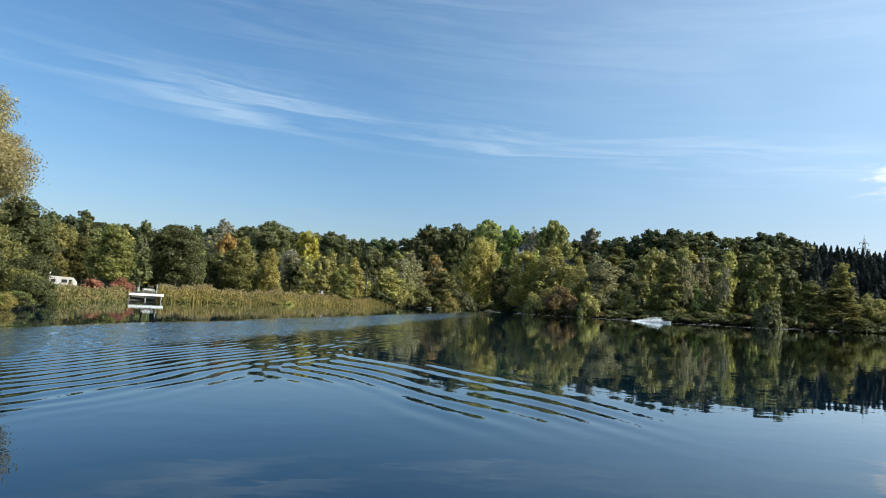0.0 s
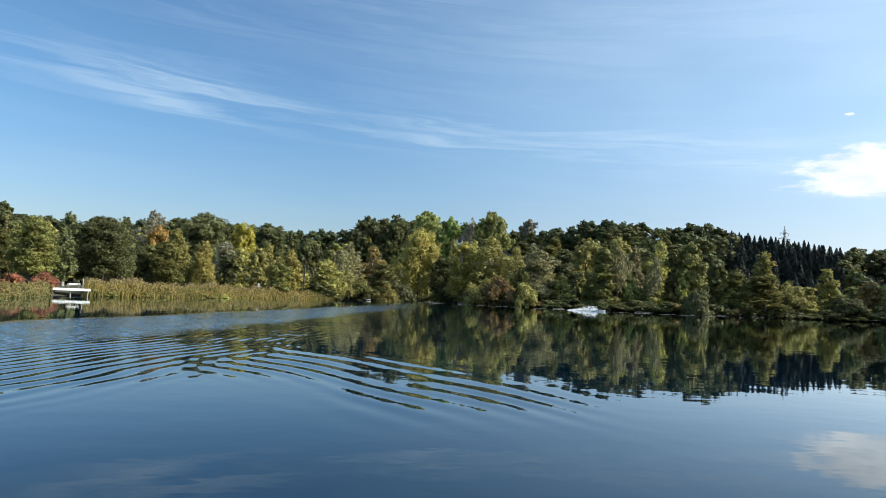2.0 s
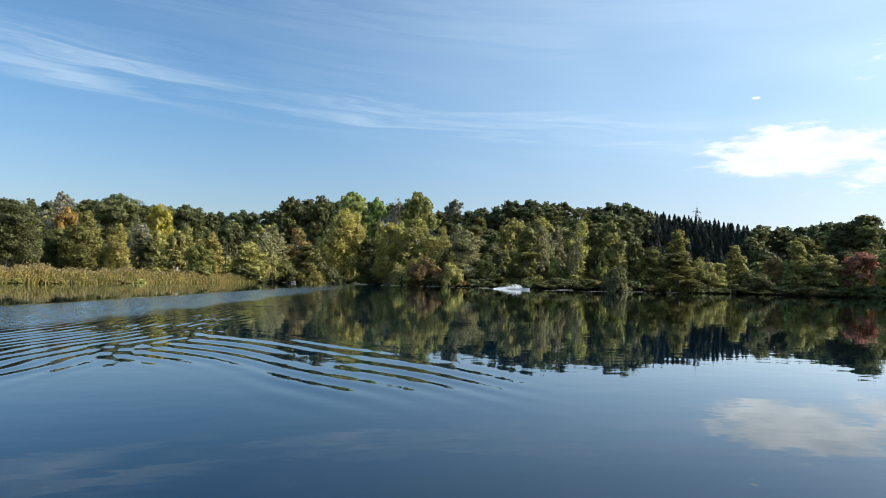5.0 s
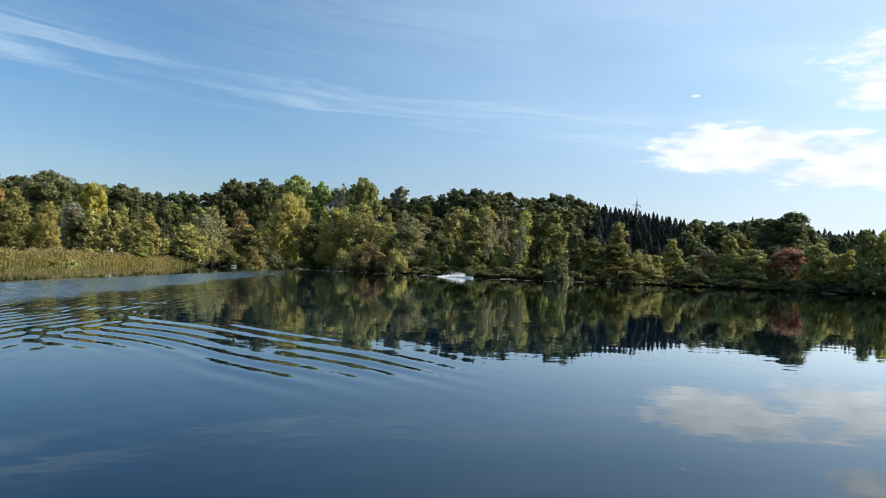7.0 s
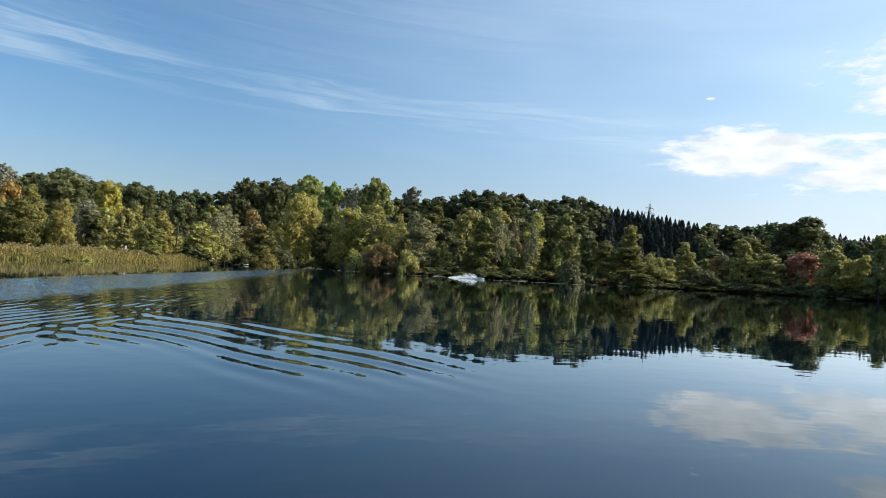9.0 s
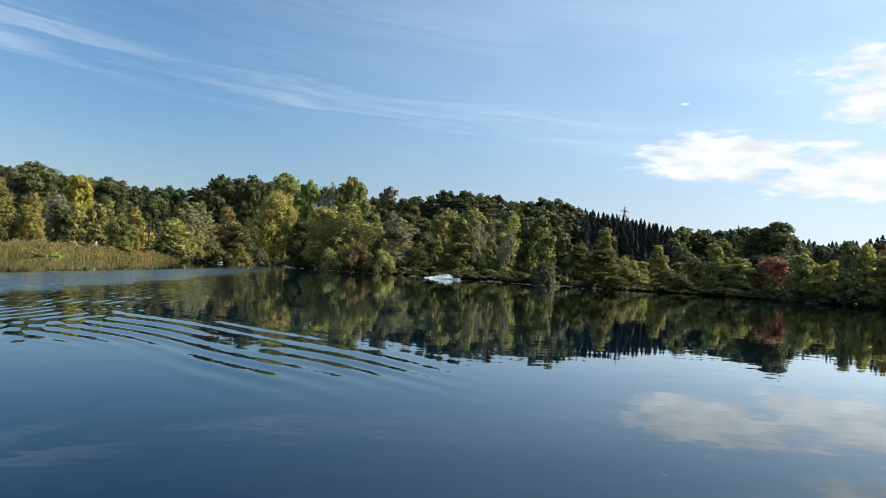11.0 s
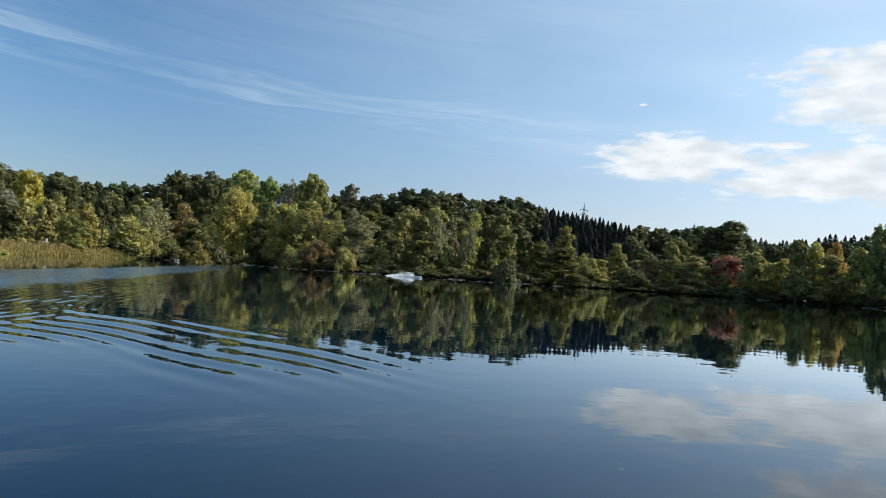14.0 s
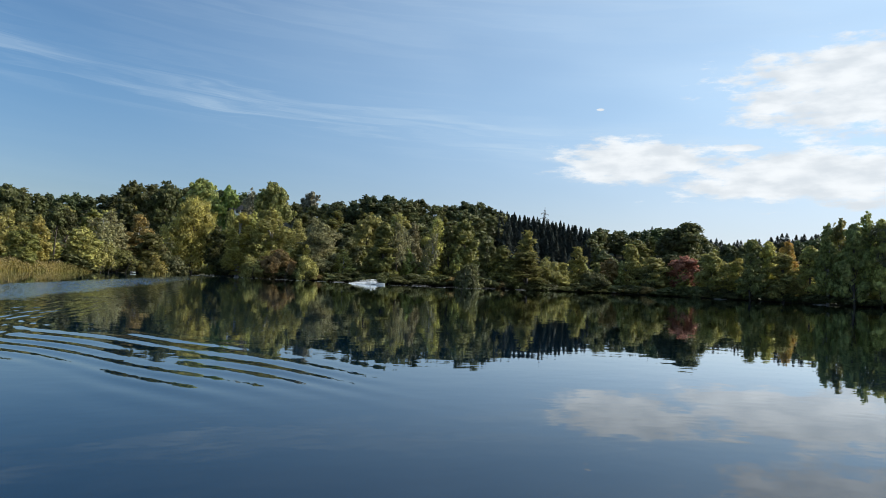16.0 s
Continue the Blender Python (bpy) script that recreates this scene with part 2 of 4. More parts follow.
def foam_material(name, dull=1.0):
    m, k = material(name)
    pos = k.n.new("ShaderNodeTexCoord").outputs["Object"]
    col = k.mix(k.noise(pos, 3.0, 4), rgb(0.68 * dull, 0.71 * dull, 0.74 * dull), rgb(0.88 * dull, 0.89 * dull, 0.9 * dull))
    finish(k, principled(k, col, 0.7, 0.0, bump(k, k.noise(pos, 9.0, 4), 0.6, 0.03)))
    return m


FOAM_OLD = foam_material("settling_foam", 0.5)


def spray_material():
    m, k = material("spray_droplets")
    d = k.n.new("ShaderNodeBsdfDiffuse")
    t = k.n.new("ShaderNodeBsdfTranslucent")
    for nd in (d, t):
        k.put(nd, "Color", rgb(0.93, 0.94, 0.95))
    mx = k.n.new("ShaderNodeMixShader")
    k.put(mx, 0, 0.5)
    k.l.new(d.outputs[0], mx.inputs[1]), k.l.new(t.outputs[0], mx.inputs[2])
    finish(k, mx.outputs[0])
    return m


SPRAY = spray_material()


# ---- the lake's outline and the lie of the land ----
def polar(az, dist):
    return (dist * math.sin(radians(az)), dist * math.cos(radians(az)))


SHORE = [polar(a, d) for a, d in (
    (-31.5, 46), (-28.4, 64), (-24, 85), (-17, 93), (-13, 106), (-9.5, 122), (-5, 138), (-1, 158), (2.0, 178), (3.5, 190), (5.0, 176),
    (8, 166), (11, 160), (15, 162), (20, 165), (25, 170), (31, 180), (37, 192), (45, 194), (52, 186), (60, 184), (68, 170), (76, 130))]
SHORE += [(110, 8), (60, 3), (20, 1.6), (4, 1.2), (-4, 1.2), (-12, 2.5), (-20, 12), (-26, 28)]


def shore_distance(x, y):
    """Metres outside the lake (negative: on the water), for arrays."""
    x, y = np.asarray(x, float), np.asarray(y, float)
    best, inside = np.full(x.shape, 1e9), np.zeros(x.shape, bool)
    for (ax, ay), (bx, by) in zip(SHORE, SHORE[1:] + SHORE[:1]):
        dx, dy = bx - ax, by - ay
        u = np.clip(((x - ax) * dx + (y - ay) * dy) / (dx * dx + dy * dy), 0, 1)
        best = np.minimum(best, np.hypot(x - ax - u * dx, y - ay - u * dy))
        hit = (ay > y) != (by > y)
        inside ^= hit & (x < (bx - ax) * (y - ay) / ((by - ay) if by != ay else 1e-9) + ax)
    return np.where(inside, -best, best)


RIDGE_AZ = np.array([-180, -60, -34, -27, -24, -21, -14, -11, -9, -7, -3, -1, 1.5, 4, 9.4, 10.8, 14, 15.5, 16.5, 19, 22, 23.5, 25, 27, 28, 30, 33, 35, 37, 40, 41, 43, 45, 47, 50, 53, 57, 70, 110, 180])
RIDGE_EL = np.array([2.0, 4.0, 5.0, 4.6, 4.3, 4.7, 5.3, 5.0, 5.1, 4.75, 5.1, 6.1, 6.1, 6.3, 6.2, 5.7, 5.6, 6.2, 6.55, 6.7, 6.35, 6.2, 6.5, 6.4, 5.9, 5.6, 5.2, 4.75, 4.65, 4.6, 4.8, 5.15, 3.7, 3.6, 3.9, 4.3, 4.7, 4.0, 2.5, 2.0])


def smooth(v):
    v = np.clip(v, 0, 1)
    return v * v * (3 - 2 * v)


def canopy_z(x, y):
    """Height of the tree tops of the wooded slope behind the shore."""
    s, r = shore_distance(x, y), np.hypot(x, y)
    ridge = np.interp(np.degrees(np.arctan2(x, y)), RIDGE_AZ, RIDGE_EL)
    far = np.minimum(r, r - np.maximum(s - 125, 0))
    return 2 + far * np.tan(np.radians(ridge)) * (0.42 + 0.58 * smooth((s - 12) / 105))


def ground_z(x, y):
    s, r = shore_distance(x, y), np.hypot(x, y)
    bank = np.where(s > 0, 0.32 * smooth(s / 4.0) + 0.006 * np.clip(s, 0, 60), np.maximum(-1.6, s * 0.35))
    hill = canopy_z(x, y) - 11.5 + 7.0 * smooth((s - 118) / 25)
    blend = smooth((s - 14) / 40) * smooth((r - 60) / 40)
    return np.where(s > 0, np.maximum(bank, bank + (hill - bank) * blend), bank)


def gz(x, y):
    return float(ground_z(np.array([x]), np.array([y]))[0])


def grid_mesh(name, xs, ys, zfun, mat):
    gx, gy = np.meshgrid(xs, ys)
    z = zfun(gx, gy)
    co = np.stack([gx, gy, z], -1).reshape(-1, 3).astype(np.float32)
    nx, ny = len(xs), len(ys)
    i = (np.arange(ny - 1)[:, None] * nx + np.arange(nx - 1)[None, :]).ravel()
    return quads_mesh(name, co, np.stack([i, i + 1, i + nx + 1, i + nx], 1), mat, True)


def quads_mesh(name, co, faces, mat, soft=False):
    me = bpy.data.meshes.new(name)
    n, c = faces.shape
    me.vertices.add(len(co))
    me.vertices.foreach_set("co", np.ascontiguousarray(co, np.float32).ravel())
    me.loops.add(n * c)
    me.loops.foreach_set("vertex_index", np.ascontiguousarray(faces, np.int32).ravel())
    me.polygons.add(n)
    me.polygons.foreach_set("loop_start", np.arange(0, n * c, c, dtype=np.int32))
    me.polygons.foreach_set("use_smooth", np.full(n, soft, bool))
    me.update(calc_edges=True)
    if mat is not None:
        me.materials.append(mat)
    return me


def spread(*stops):
    """Coordinates in runs of (from, to, step)."""
    out = []
    for a, b, step in stops:
        out += list(np.arange(a, b, step))
    return np.array(out + [stops[-1][1]])


gx = spread((-3500, -900, 650), (-900, -300, 100), (-300, -130, 15), (-130, 280, 2.5), (280, 400, 12), (400, 1000, 100), (1000, 3500, 625))
gy = spread((-3500, -800, 675), (-800, -200, 100), (-200, -30, 17), (-30, 260, 2.5), (260, 420, 10), (420, 1000, 97), (1000, 4400, 680))
tagged(new("ground", grid_mesh("ground", gx, gy, ground_z, ground_material())), "wooded grassy land rising gently behind the lake shore", "ground", kind="structure")


CHOP = []
for i in range(16):
    a, lam = 2.399 * i, 0.40 + 0.4 * ((i * 0.618) % 1.0)
    CHOP.append((math.cos(a) * 6.283 / lam, math.sin(a) * 6.283 / lam, 1.7 * i, 0.034 * lam / 6.283))


def wave_height(x, y):
    """The boat's bow waves: broken water in the wake, long crests beside it, and a train that fans out ahead of them."""
    s = x - (WAKE_X0 + WAKE_SLOPE * y)
    bend = 0.26 * np.sin(y * 0.21 + 0.8) + 0.13 * np.sin(y * 0.63 + x * 0.5) + 0.10 * np.sin(0.47 * y - 0.9 * x + 1.7) + 0.05 * np.sin(y * 2.3 - x * 1.1)
    u = s + bend
    lam = 0.25 + 0.022 * np.clip(u, 0, 18)
    env = smooth((u - 4.0) / 3) * smooth((14.5 - u) / 3.5)
    z = 0.125 * env * (0.65 + 0.35 * np.sin(0.31 * y + 0.6 * x) * np.sin(0.9 * y - 0.4 * x)) * lam / 6.28 * np.sin(2 * np.pi / 0.022 * np.log(lam))
    v = 0.83 * x + 0.55 * y + 0.25 * np.sin(0.4 * (0.83 * y - 0.55 * x)) + 0.14 * np.sin(1.3 * x - 0.35 * y) + 0.10 * np.sin(0.8 * y + 0.7 * x + 2.0)
    lv = 0.62 + 0.05 * np.clip(v - 3.5, 0, 14)
    fan = smooth((v - 4.0) / 2) * smooth((12.0 - v) / 3) * smooth((x + 7.5) / 6.0) * smooth((5.5 - x) / 4) * smooth((26 - y) / 8)
    z += (0.080 - 0.018 * smooth((x + 2) / 6)) * (0.62 + 0.38 * np.sin(1.0 * (0.83 * y - 0.55 * x) + 0.9 * np.sin(0.55 * v)) + 0.3 * np.sin(2.3 * x + 0.7 * y)) * fan * lv / 6.28 * np.sin(2 * np.pi / 0.05 * np.log(lv))
    z = z * smooth((np.hypot(x, y) - 7.5) / 6.0) * smooth((95 - y) / 45)
    wide = 7.5 - 2.5 * smooth((y - 60) / 90)
    rough = smooth(u / 0.7) * smooth((wide + 1.5 - u) / 3.0) * smooth((y - 8) / 8) * smooth((158 - y) / 20)
    rough = rough * (0.75 + 0.25 * np.sin(0.5 * y + 1.1 * x) * np.sin(0.23 * y))
    rough = rough * (0.55 + 0.45 * smooth((y - 30) / 50))
    for kx, ky, ph, amp in CHOP:
        z = z + 1.25 * rough * amp * np.sin(kx * x + ky * y + ph)
    return z


wx = spread((-80, -26, 6), (-26, -18, 0.5), (-17.5, 12, 0.09), (12, 40, 4), (40, 240, 20))
wy = spread((-2, 6, 2), (6, 40, 0.17), (40, 100, 0.42), (100, 160, 0.8), (160, 240, 10))
tagged(new("lake_water", grid_mesh("lake_water", wx, wy, wave_height, water_material())), "still dark blue lake water with a boat wake and reflections", "water", kind="structure")


# ---- mesh helpers ----
def part(name, bm, mat, parent, label=""):
    me = bpy.data.meshes.new(name)
    bm.to_mesh(me)
    bm.free()
    me.materials.append(mat)
    ob = new(name, me)
    ob.parent = parent
    return tagged(ob, label)


def thing(name, x, y, z, turn, label, category, group="", kind=""):
    ob = new(name)
    ob.matrix_world = pose(x, y, z, 0, 0, turn)
    return tagged(ob, label, category, group, kind)


def box(bm, x0, x1, y0, y1, z0, z1, bevel=0.0):
    r = bmesh.ops.create_cube(bm, size=1.0)
    for v in r["verts"]:
        v.co = Vector(((x0 + x1) / 2 + v.co.x * (x1 - x0), (y0 + y1) / 2 + v.co.y * (y1 - y0), (z0 + z1) / 2 + v.co.z * (z1 - z0)))
    if bevel:
        edges = {e for v in r["verts"] for e in v.link_edges}
        bmesh.ops.bevel(bm, geom=list(edges), offset=bevel, segments=2, affect="EDGES", profile=0.5)
    return bm


def tube_arrays(points, radii, sides=6):
    """Rings along a line of points: vertices and quads."""
    pts = np.array(points, float)
    co, fa = [], []
    for i, (p, r) in enumerate(zip(pts, radii)):
        d = pts[min(i + 1, len(pts) - 1)] - pts[max(i - 1, 0)]
        d /= np.linalg.norm(d) + 1e-9
        a = np.cross(d, (0.31, 0.95, 0.1) if abs(d[1]) < 0.9 else (1, 0, 0))
        a /= np.linalg.norm(a)
        b = np.cross(d, a)
        for j in range(sides):
            t = 2 * math.pi * j / sides
            co.append(p + r * (math.cos(t) * a + math.sin(t) * b))
        if i:
            for j in range(sides):
                k = (j + 1) % sides
                fa.append(((i - 1) * sides + j, (i - 1) * sides + k, i * sides + k, i * sides + j))
    return np.array(co), np.array(fa)


def join_tubes(name, tubes, mat):
    co, fa, n = [], [], 0
    for pts, rad, sides in tubes:
        c, f = tube_arrays(pts, rad, sides)
        co.append(c), fa.append(f + n)
        n += len(c)
    return quads_mesh(name, np.concatenate(co), np.concatenate(fa), mat, True)


def tube_part(name, points, radii, mat, parent, sides=8):
    ob = new(name, join_tubes(name, [(points, radii, sides)], mat))
    ob.parent = parent
    return ob


def leaf_arrays(at, normal, size, rng):
    """One small triangle for each leaf or spray of leaves."""
    n = len(at)
    normal = normal / (np.linalg.norm(normal, axis=1, keepdims=True) + 1e-9)
    a = np.cross(normal, rng.normal(size=(n, 3)))
    a /= np.linalg.norm(a, axis=1, keepdims=True) + 1e-9
    b = np.cross(normal, a)
    s = (size * rng.uniform(0.55, 1.4, n))[:, None]
    co = np.stack([at - a * s * 0.6 - b * s * 0.35, at + a * s * 0.6 - b * s * 0.35, at + b * s * 0.7], 1).reshape(-1, 3)
    return co, np.arange(3 * n).reshape(n, 3)


def leaves_mesh(name, at, normal, size, rng, mat=None, cores=()):
    """Leaves, round the dense inner foliage of the cores (centre, radii)."""
    co, fa = leaf_arrays(at, normal, size, rng)
    cos, fas, n = [co], [fa], len(co)
    for c, r in cores:
        cos.append(BALL_CO * rng.uniform(0.72, 1.12, (len(BALL_CO), 1)) * np.array(r) + np.array(c))
        fas.append(BALL_FA + n)
        n += len(BALL_CO)
    return quads_mesh(name, np.concatenate(cos), np.concatenate(fas), mat)


def ball_arrays():
    bm = bmesh.new()
    bmesh.ops.create_icosphere(bm, subdivisions=2, radius=1.0)
    out = np.array([v.co[:] for v in bm.verts]), np.array([[v.index for v in f.verts] for f in bm.faces])
    bm.free()
    return out


BALL_CO, BALL_FA = ball_arrays()


# ---- tree kinds, each built a few times and then planted again and again ----
def lobes_crown(rng, lobes, count, size, droop=0.0, flat=0.8):
    """Leaves in tufts at the twigs' ends, the tufts over the lobes of the crown. flat: under 1 the tufts lie in layers, over 1 they hang."""
    c = np.array([l[0] for l in lobes], float)
    r = np.array([l[1] for l in lobes], float)
    w = (r[:, 0] * r[:, 2]) ** 0.9
    each = 15 if count > 5000 else 9
    tufts = count // each
    pick = rng.choice(len(lobes), tufts, p=w / w.sum())
    d = rng.normal(size=(tufts, 3))
    d[:, 2] += 0.2
    d /= np.linalg.norm(d, axis=1, keepdims=True)
    tc = c[pick] + d * r[pick] * rng.uniform(0.62, 1.06, (tufts, 1))
    tr = r[pick].mean(1) * rng.uniform(0.17, 0.36, tufts)
    k = np.repeat(np.arange(tufts), each)
    g = rng.normal(size=(len(k), 3))
    g *= (rng.uniform(0, 1, len(k)) ** 0.45 / np.linalg.norm(g, axis=1))[:, None]
    at = tc[k] + g * tr[k][:, None] * np.array((1.1, 1.1, flat))
    at[:, 2] -= droop * 0.5 * rng.uniform(0, 1, len(k)) ** 2
    nrm = g * 0.8 + d[k] * 0.5 + (0, 0, 0.3) + rng.normal(size=(len(k), 3)) * 0.5
    return at, nrm, size * np.ones(len(k))


def tree_meshes(kind, seed, count, size):
    """A tree ten metres high: (trunk with its limbs, crown)."""
    rng = np.random.default_rng(seed)
    tubes, lobes, bark, droop, flat, cores = [], [], BARK, 0.0, 0.8, ()
    lean = rng.normal(0, 0.25, 2)
    if kind in ("oak", "tall", "broad", "alder", "willow", "bare"):
        if kind == "oak":
            n, spreadr, z0, z1, lr = 15, 2.7, 2.4, 8.6, 1.7
        elif kind == "tall":
            n, spreadr, z0, z1, lr, droop = 16, 2.6, 4.9, 9.0, 1.25, 0.5
        elif kind == "broad":
            n, spreadr, z0, z1, lr = 13, 2.0, 2.2, 8.8, 1.45
        elif kind == "alder":
            n, spreadr, z0, z1, lr, flat = 15, 2.1, 1.2, 9.0, 1.3, 0.5
        elif kind == "willow":
            n, spreadr, z0, z1, lr, droop, flat = 15, 2.5, 2.0, 8.8, 1.5, 1.4, 1.2
        else:
            n, spreadr, z0, z1, lr, bark = 12, 2.2, 3.0, 8.8, 1.15, BARK_PALE if seed % 2 else BARK
        for i in range(n):
            h = (i + rng.uniform(0.2, 0.8)) / n
            z = z0 + (z1 - z0) * h
            taper = math.sqrt(max(0.05, 1 - (abs(h - 0.42) / 0.68) ** 2)) if kind != "alder" else (1.08 - 0.85 * h)
            a = 2.4 * i + rng.uniform(-0.5, 0.5)
            rr = spreadr * taper * rng.uniform(0.45, 1.0)
            s = lr * rng.uniform(0.7, 1.2) * (0.65 + 0.4 * taper)
            lobes.append(((rr * math.cos(a) + lean[0] * h, rr * math.sin(a) + lean[1] * h, min(z, 10.0 - s * 0.8)), (s, s, s * rng.uniform(0.6, 0.85))))
        lobes.append(((lean[0], lean[1], 8.9), (lr * 0.8, lr * 0.8, 1.1)))
    elif kind in ("birch", "poplar"):
        n = 14
        wide, z0 = (1.35, 1.6) if kind == "birch" else (1.25, 1.0)
        if kind == "birch":
            bark, droop, flat = BARK_PALE, 1.2, 1.5
        for i in range(n):
            h = (i + 0.5) / n
            z = z0 + (9.4 - z0) * h
            rr = wide * (math.sin(math.pi * min(1, 0.18 + 0.82 * h)) ** 0.7 if kind == "birch" else (1 - h) ** 0.4) * rng.uniform(0.3, 1.0)
            a = 2.4 * i + rng.uniform(-0.6, 0.6)
            s = (1.05 - 0.45 * h) * rng.uniform(0.75, 1.2)
            lobes.append(((rr * math.cos(a) + lean[0] * h, rr * math.sin(a) + lean[1] * h, z), (s, s, s * 1.05)))
    elif kind == "pine":
        for i in range(6):
            a, z = 2.4 * i, 6.2 + 0.6 * i
            lobes.append(((0.8 * math.cos(a) * (1.2 - i / 8), 0.8 * math.sin(a) * (1.2 - i / 8), z), (0.95, 0.95, 0.7)))
    elif kind == "shrub":
        for i in range(13):
            a = 2.4 * i
            h = rng.uniform(0.05, 0.8)
            rr = 3.4 * math.sqrt(1 - h * h) * rng.uniform(0.4, 1.0)
            s = rng.uniform(1.5, 2.5)
            lobes.append(((rr * math.cos(a), rr * math.sin(a), 1.2 + 7.0 * h), (s, s, s * 0.95)))
    if kind == "spruce":
        h = rng.uniform(0, 1, count) ** 1.35
        tier = 0.5 + 0.5 * np.abs(((h * 13) % 1.0) - 0.15)
        a = rng.uniform(0, 2 * np.pi, count)
        rr = (1 - h) ** 0.85 * 1.75 * (0.55 + 0.5 * tier) * rng.uniform(0.35, 1.0, count) ** 0.5 * (1 + 0.18 * np.sin(a * 5 + h * 30))
        at = np.stack([rr * np.cos(a), rr * np.sin(a), 0.7 + 9.2 * h - 0.22 * rr], 1)
        nrm = np.stack([np.cos(a) * 0.6, np.sin(a) * 0.6, np.full(count, 0.8)], 1) + rng.normal(size=(count, 3)) * 0.4
        sz = size * (1.15 - 0.6 * h)
        tubes.append(([(0, 0, -0.4), (0, 0, 5), (0, 0, 9.8)], [0.16, 0.10, 0.02], 6))
    else:
        at, nrm, sz = lobes_crown(rng, lobes, count, size, droop, flat)
        if kind != "bare":
            core = 0.58 if count > 10000 or kind in ("tall", "birch") else 0.72
            cores = [(c, [v * core for v in r]) for c, r in (lobes[::2] if count < 1000 else lobes)]
        at[:, 2] = np.clip(at[:, 2], 0.12, 10.2)
        stems = 1 if kind != "shrub" else 4
        for q in range(stems):
            ox, oy = (0, 0) if stems == 1 else (rng.normal(0, 0.9), rng.normal(0, 0.9))
            top = 8.6 if kind != "shrub" else 5.5
            wob = rng.normal(0, 0.16, (5, 2))
            line = [(ox * (1 + i * 0.3) + lean[0] * i / 4 + wob[i][0] * (i > 0), oy * (1 + i * 0.3) + lean[1] * i / 4 + wob[i][1] * (i > 0), -0.4 + (top + 0.4) * i / 4) for i in range(5)]
            tubes.append((line, [0.22, 0.17, 0.13, 0.08, 0.03] if stems == 1 else [0.12, 0.09, 0.07, 0.05, 0.02], 7))
        for c, r in lobes[::3 if count < 3000 else 1]:
            z = max(0.8, c[2] - 1.6 - 0.35 * math.hypot(c[0], c[1]))
            f = (z + 0.4) / 9.0
            start = (lean[0] * f, lean[1] * f, z)
            mid = (c[0] * 0.55 + start[0] * 0.45, c[1] * 0.55 + start[1] * 0.45, (c[2] + z) / 2 + 0.1)
            tubes.append(([start, mid, c, (c[0] * 1.08, c[1] * 1.08, c[2] + r[2] * 0.6)], [0.075, 0.055, 0.03, 0.012], 5))
            if kind == "bare":
                for _ in range(5):
                    e = np.array(c) + rng.normal(size=3) * np.array(r) * 0.8 + (0, 0, r[2] * 0.4)
                    tubes.append(([mid, (np.array(c) + e) / 2, e], [0.04, 0.025, 0.01], 4))
    return join_tubes("trunk", tubes, bark), leaves_mesh("crown", at, nrm, sz, rng, LEAF["green"], cores)


TREE_NAMES = {"oak": "oak_tree", "tall": "poplar_tree", "broad": "broadleaf_tree", "alder": "alder_tree", "willow": "willow_tree", "bare": "thin_tree", "birch": "birch_tree",
              "poplar": "poplar_tree", "pine": "pine_tree", "shrub": "shrub", "spruce": "spruce_tree"}
LEAF_WORDS = {"darkgreen": "dark green", "green": "mid green", "bright": "fresh light green", "olive": "olive green", "darkolive": "dark olive", "yellowolive": "yellowing olive",
              "yellow": "bright yellow", "orange": "orange autumn", "red": "red autumn", "rust": "rust-brown", "grey": "thin greyish", "greyolive": "grey-olive",
              "greygreen": "pale grey-green", "spruce": "blackish green needle", "woodgreen": "deep green", "willowgold": "golden brown", "scarlet": "scarlet autumn"}
WIDTH = {"oak": 8.4, "tall": 6.3, "broad": 6.4, "alder": 6.2, "willow": 7.4, "bare": 6.2, "birch": 4.2, "poplar": 4.0, "pine": 3.2, "shrub": 9.2, "spruce": 3.4}
PROTO = {}


def proto(kind, variant, detail):
    """detail: 'fine', 'near', 'mid', 'low', 'ridge', 'far' or 'under'."""
    key = (kind, variant, detail)
    if key not in PROTO:
        count, size = {"fine": (100000, 0.058), "near": (13500, 0.19), "mid": (6600, 0.275), "low": (2300, 0.44), "ridge": (2500, 0.41), "far": (1600, 0.52), "under": (800, 0.75)}[detail]
        if kind == "bare":
            count = int(count * 0.45)
        if kind in ("birch", "poplar", "pine"):
            count, size = int(count * 0.8), size * 0.85
        if kind == "spruce":
            count, size = int(count * 1.15), size * 0.62
        if kind == "shrub":
            count, size = int(count * 0.9), size * 1.35
        PROTO[key] = tree_meshes(kind, 17 + variant * 31 + len(kind) * 7 + ord(kind[0]), count, size)
    return PROTO[key]


plants_set = [0]


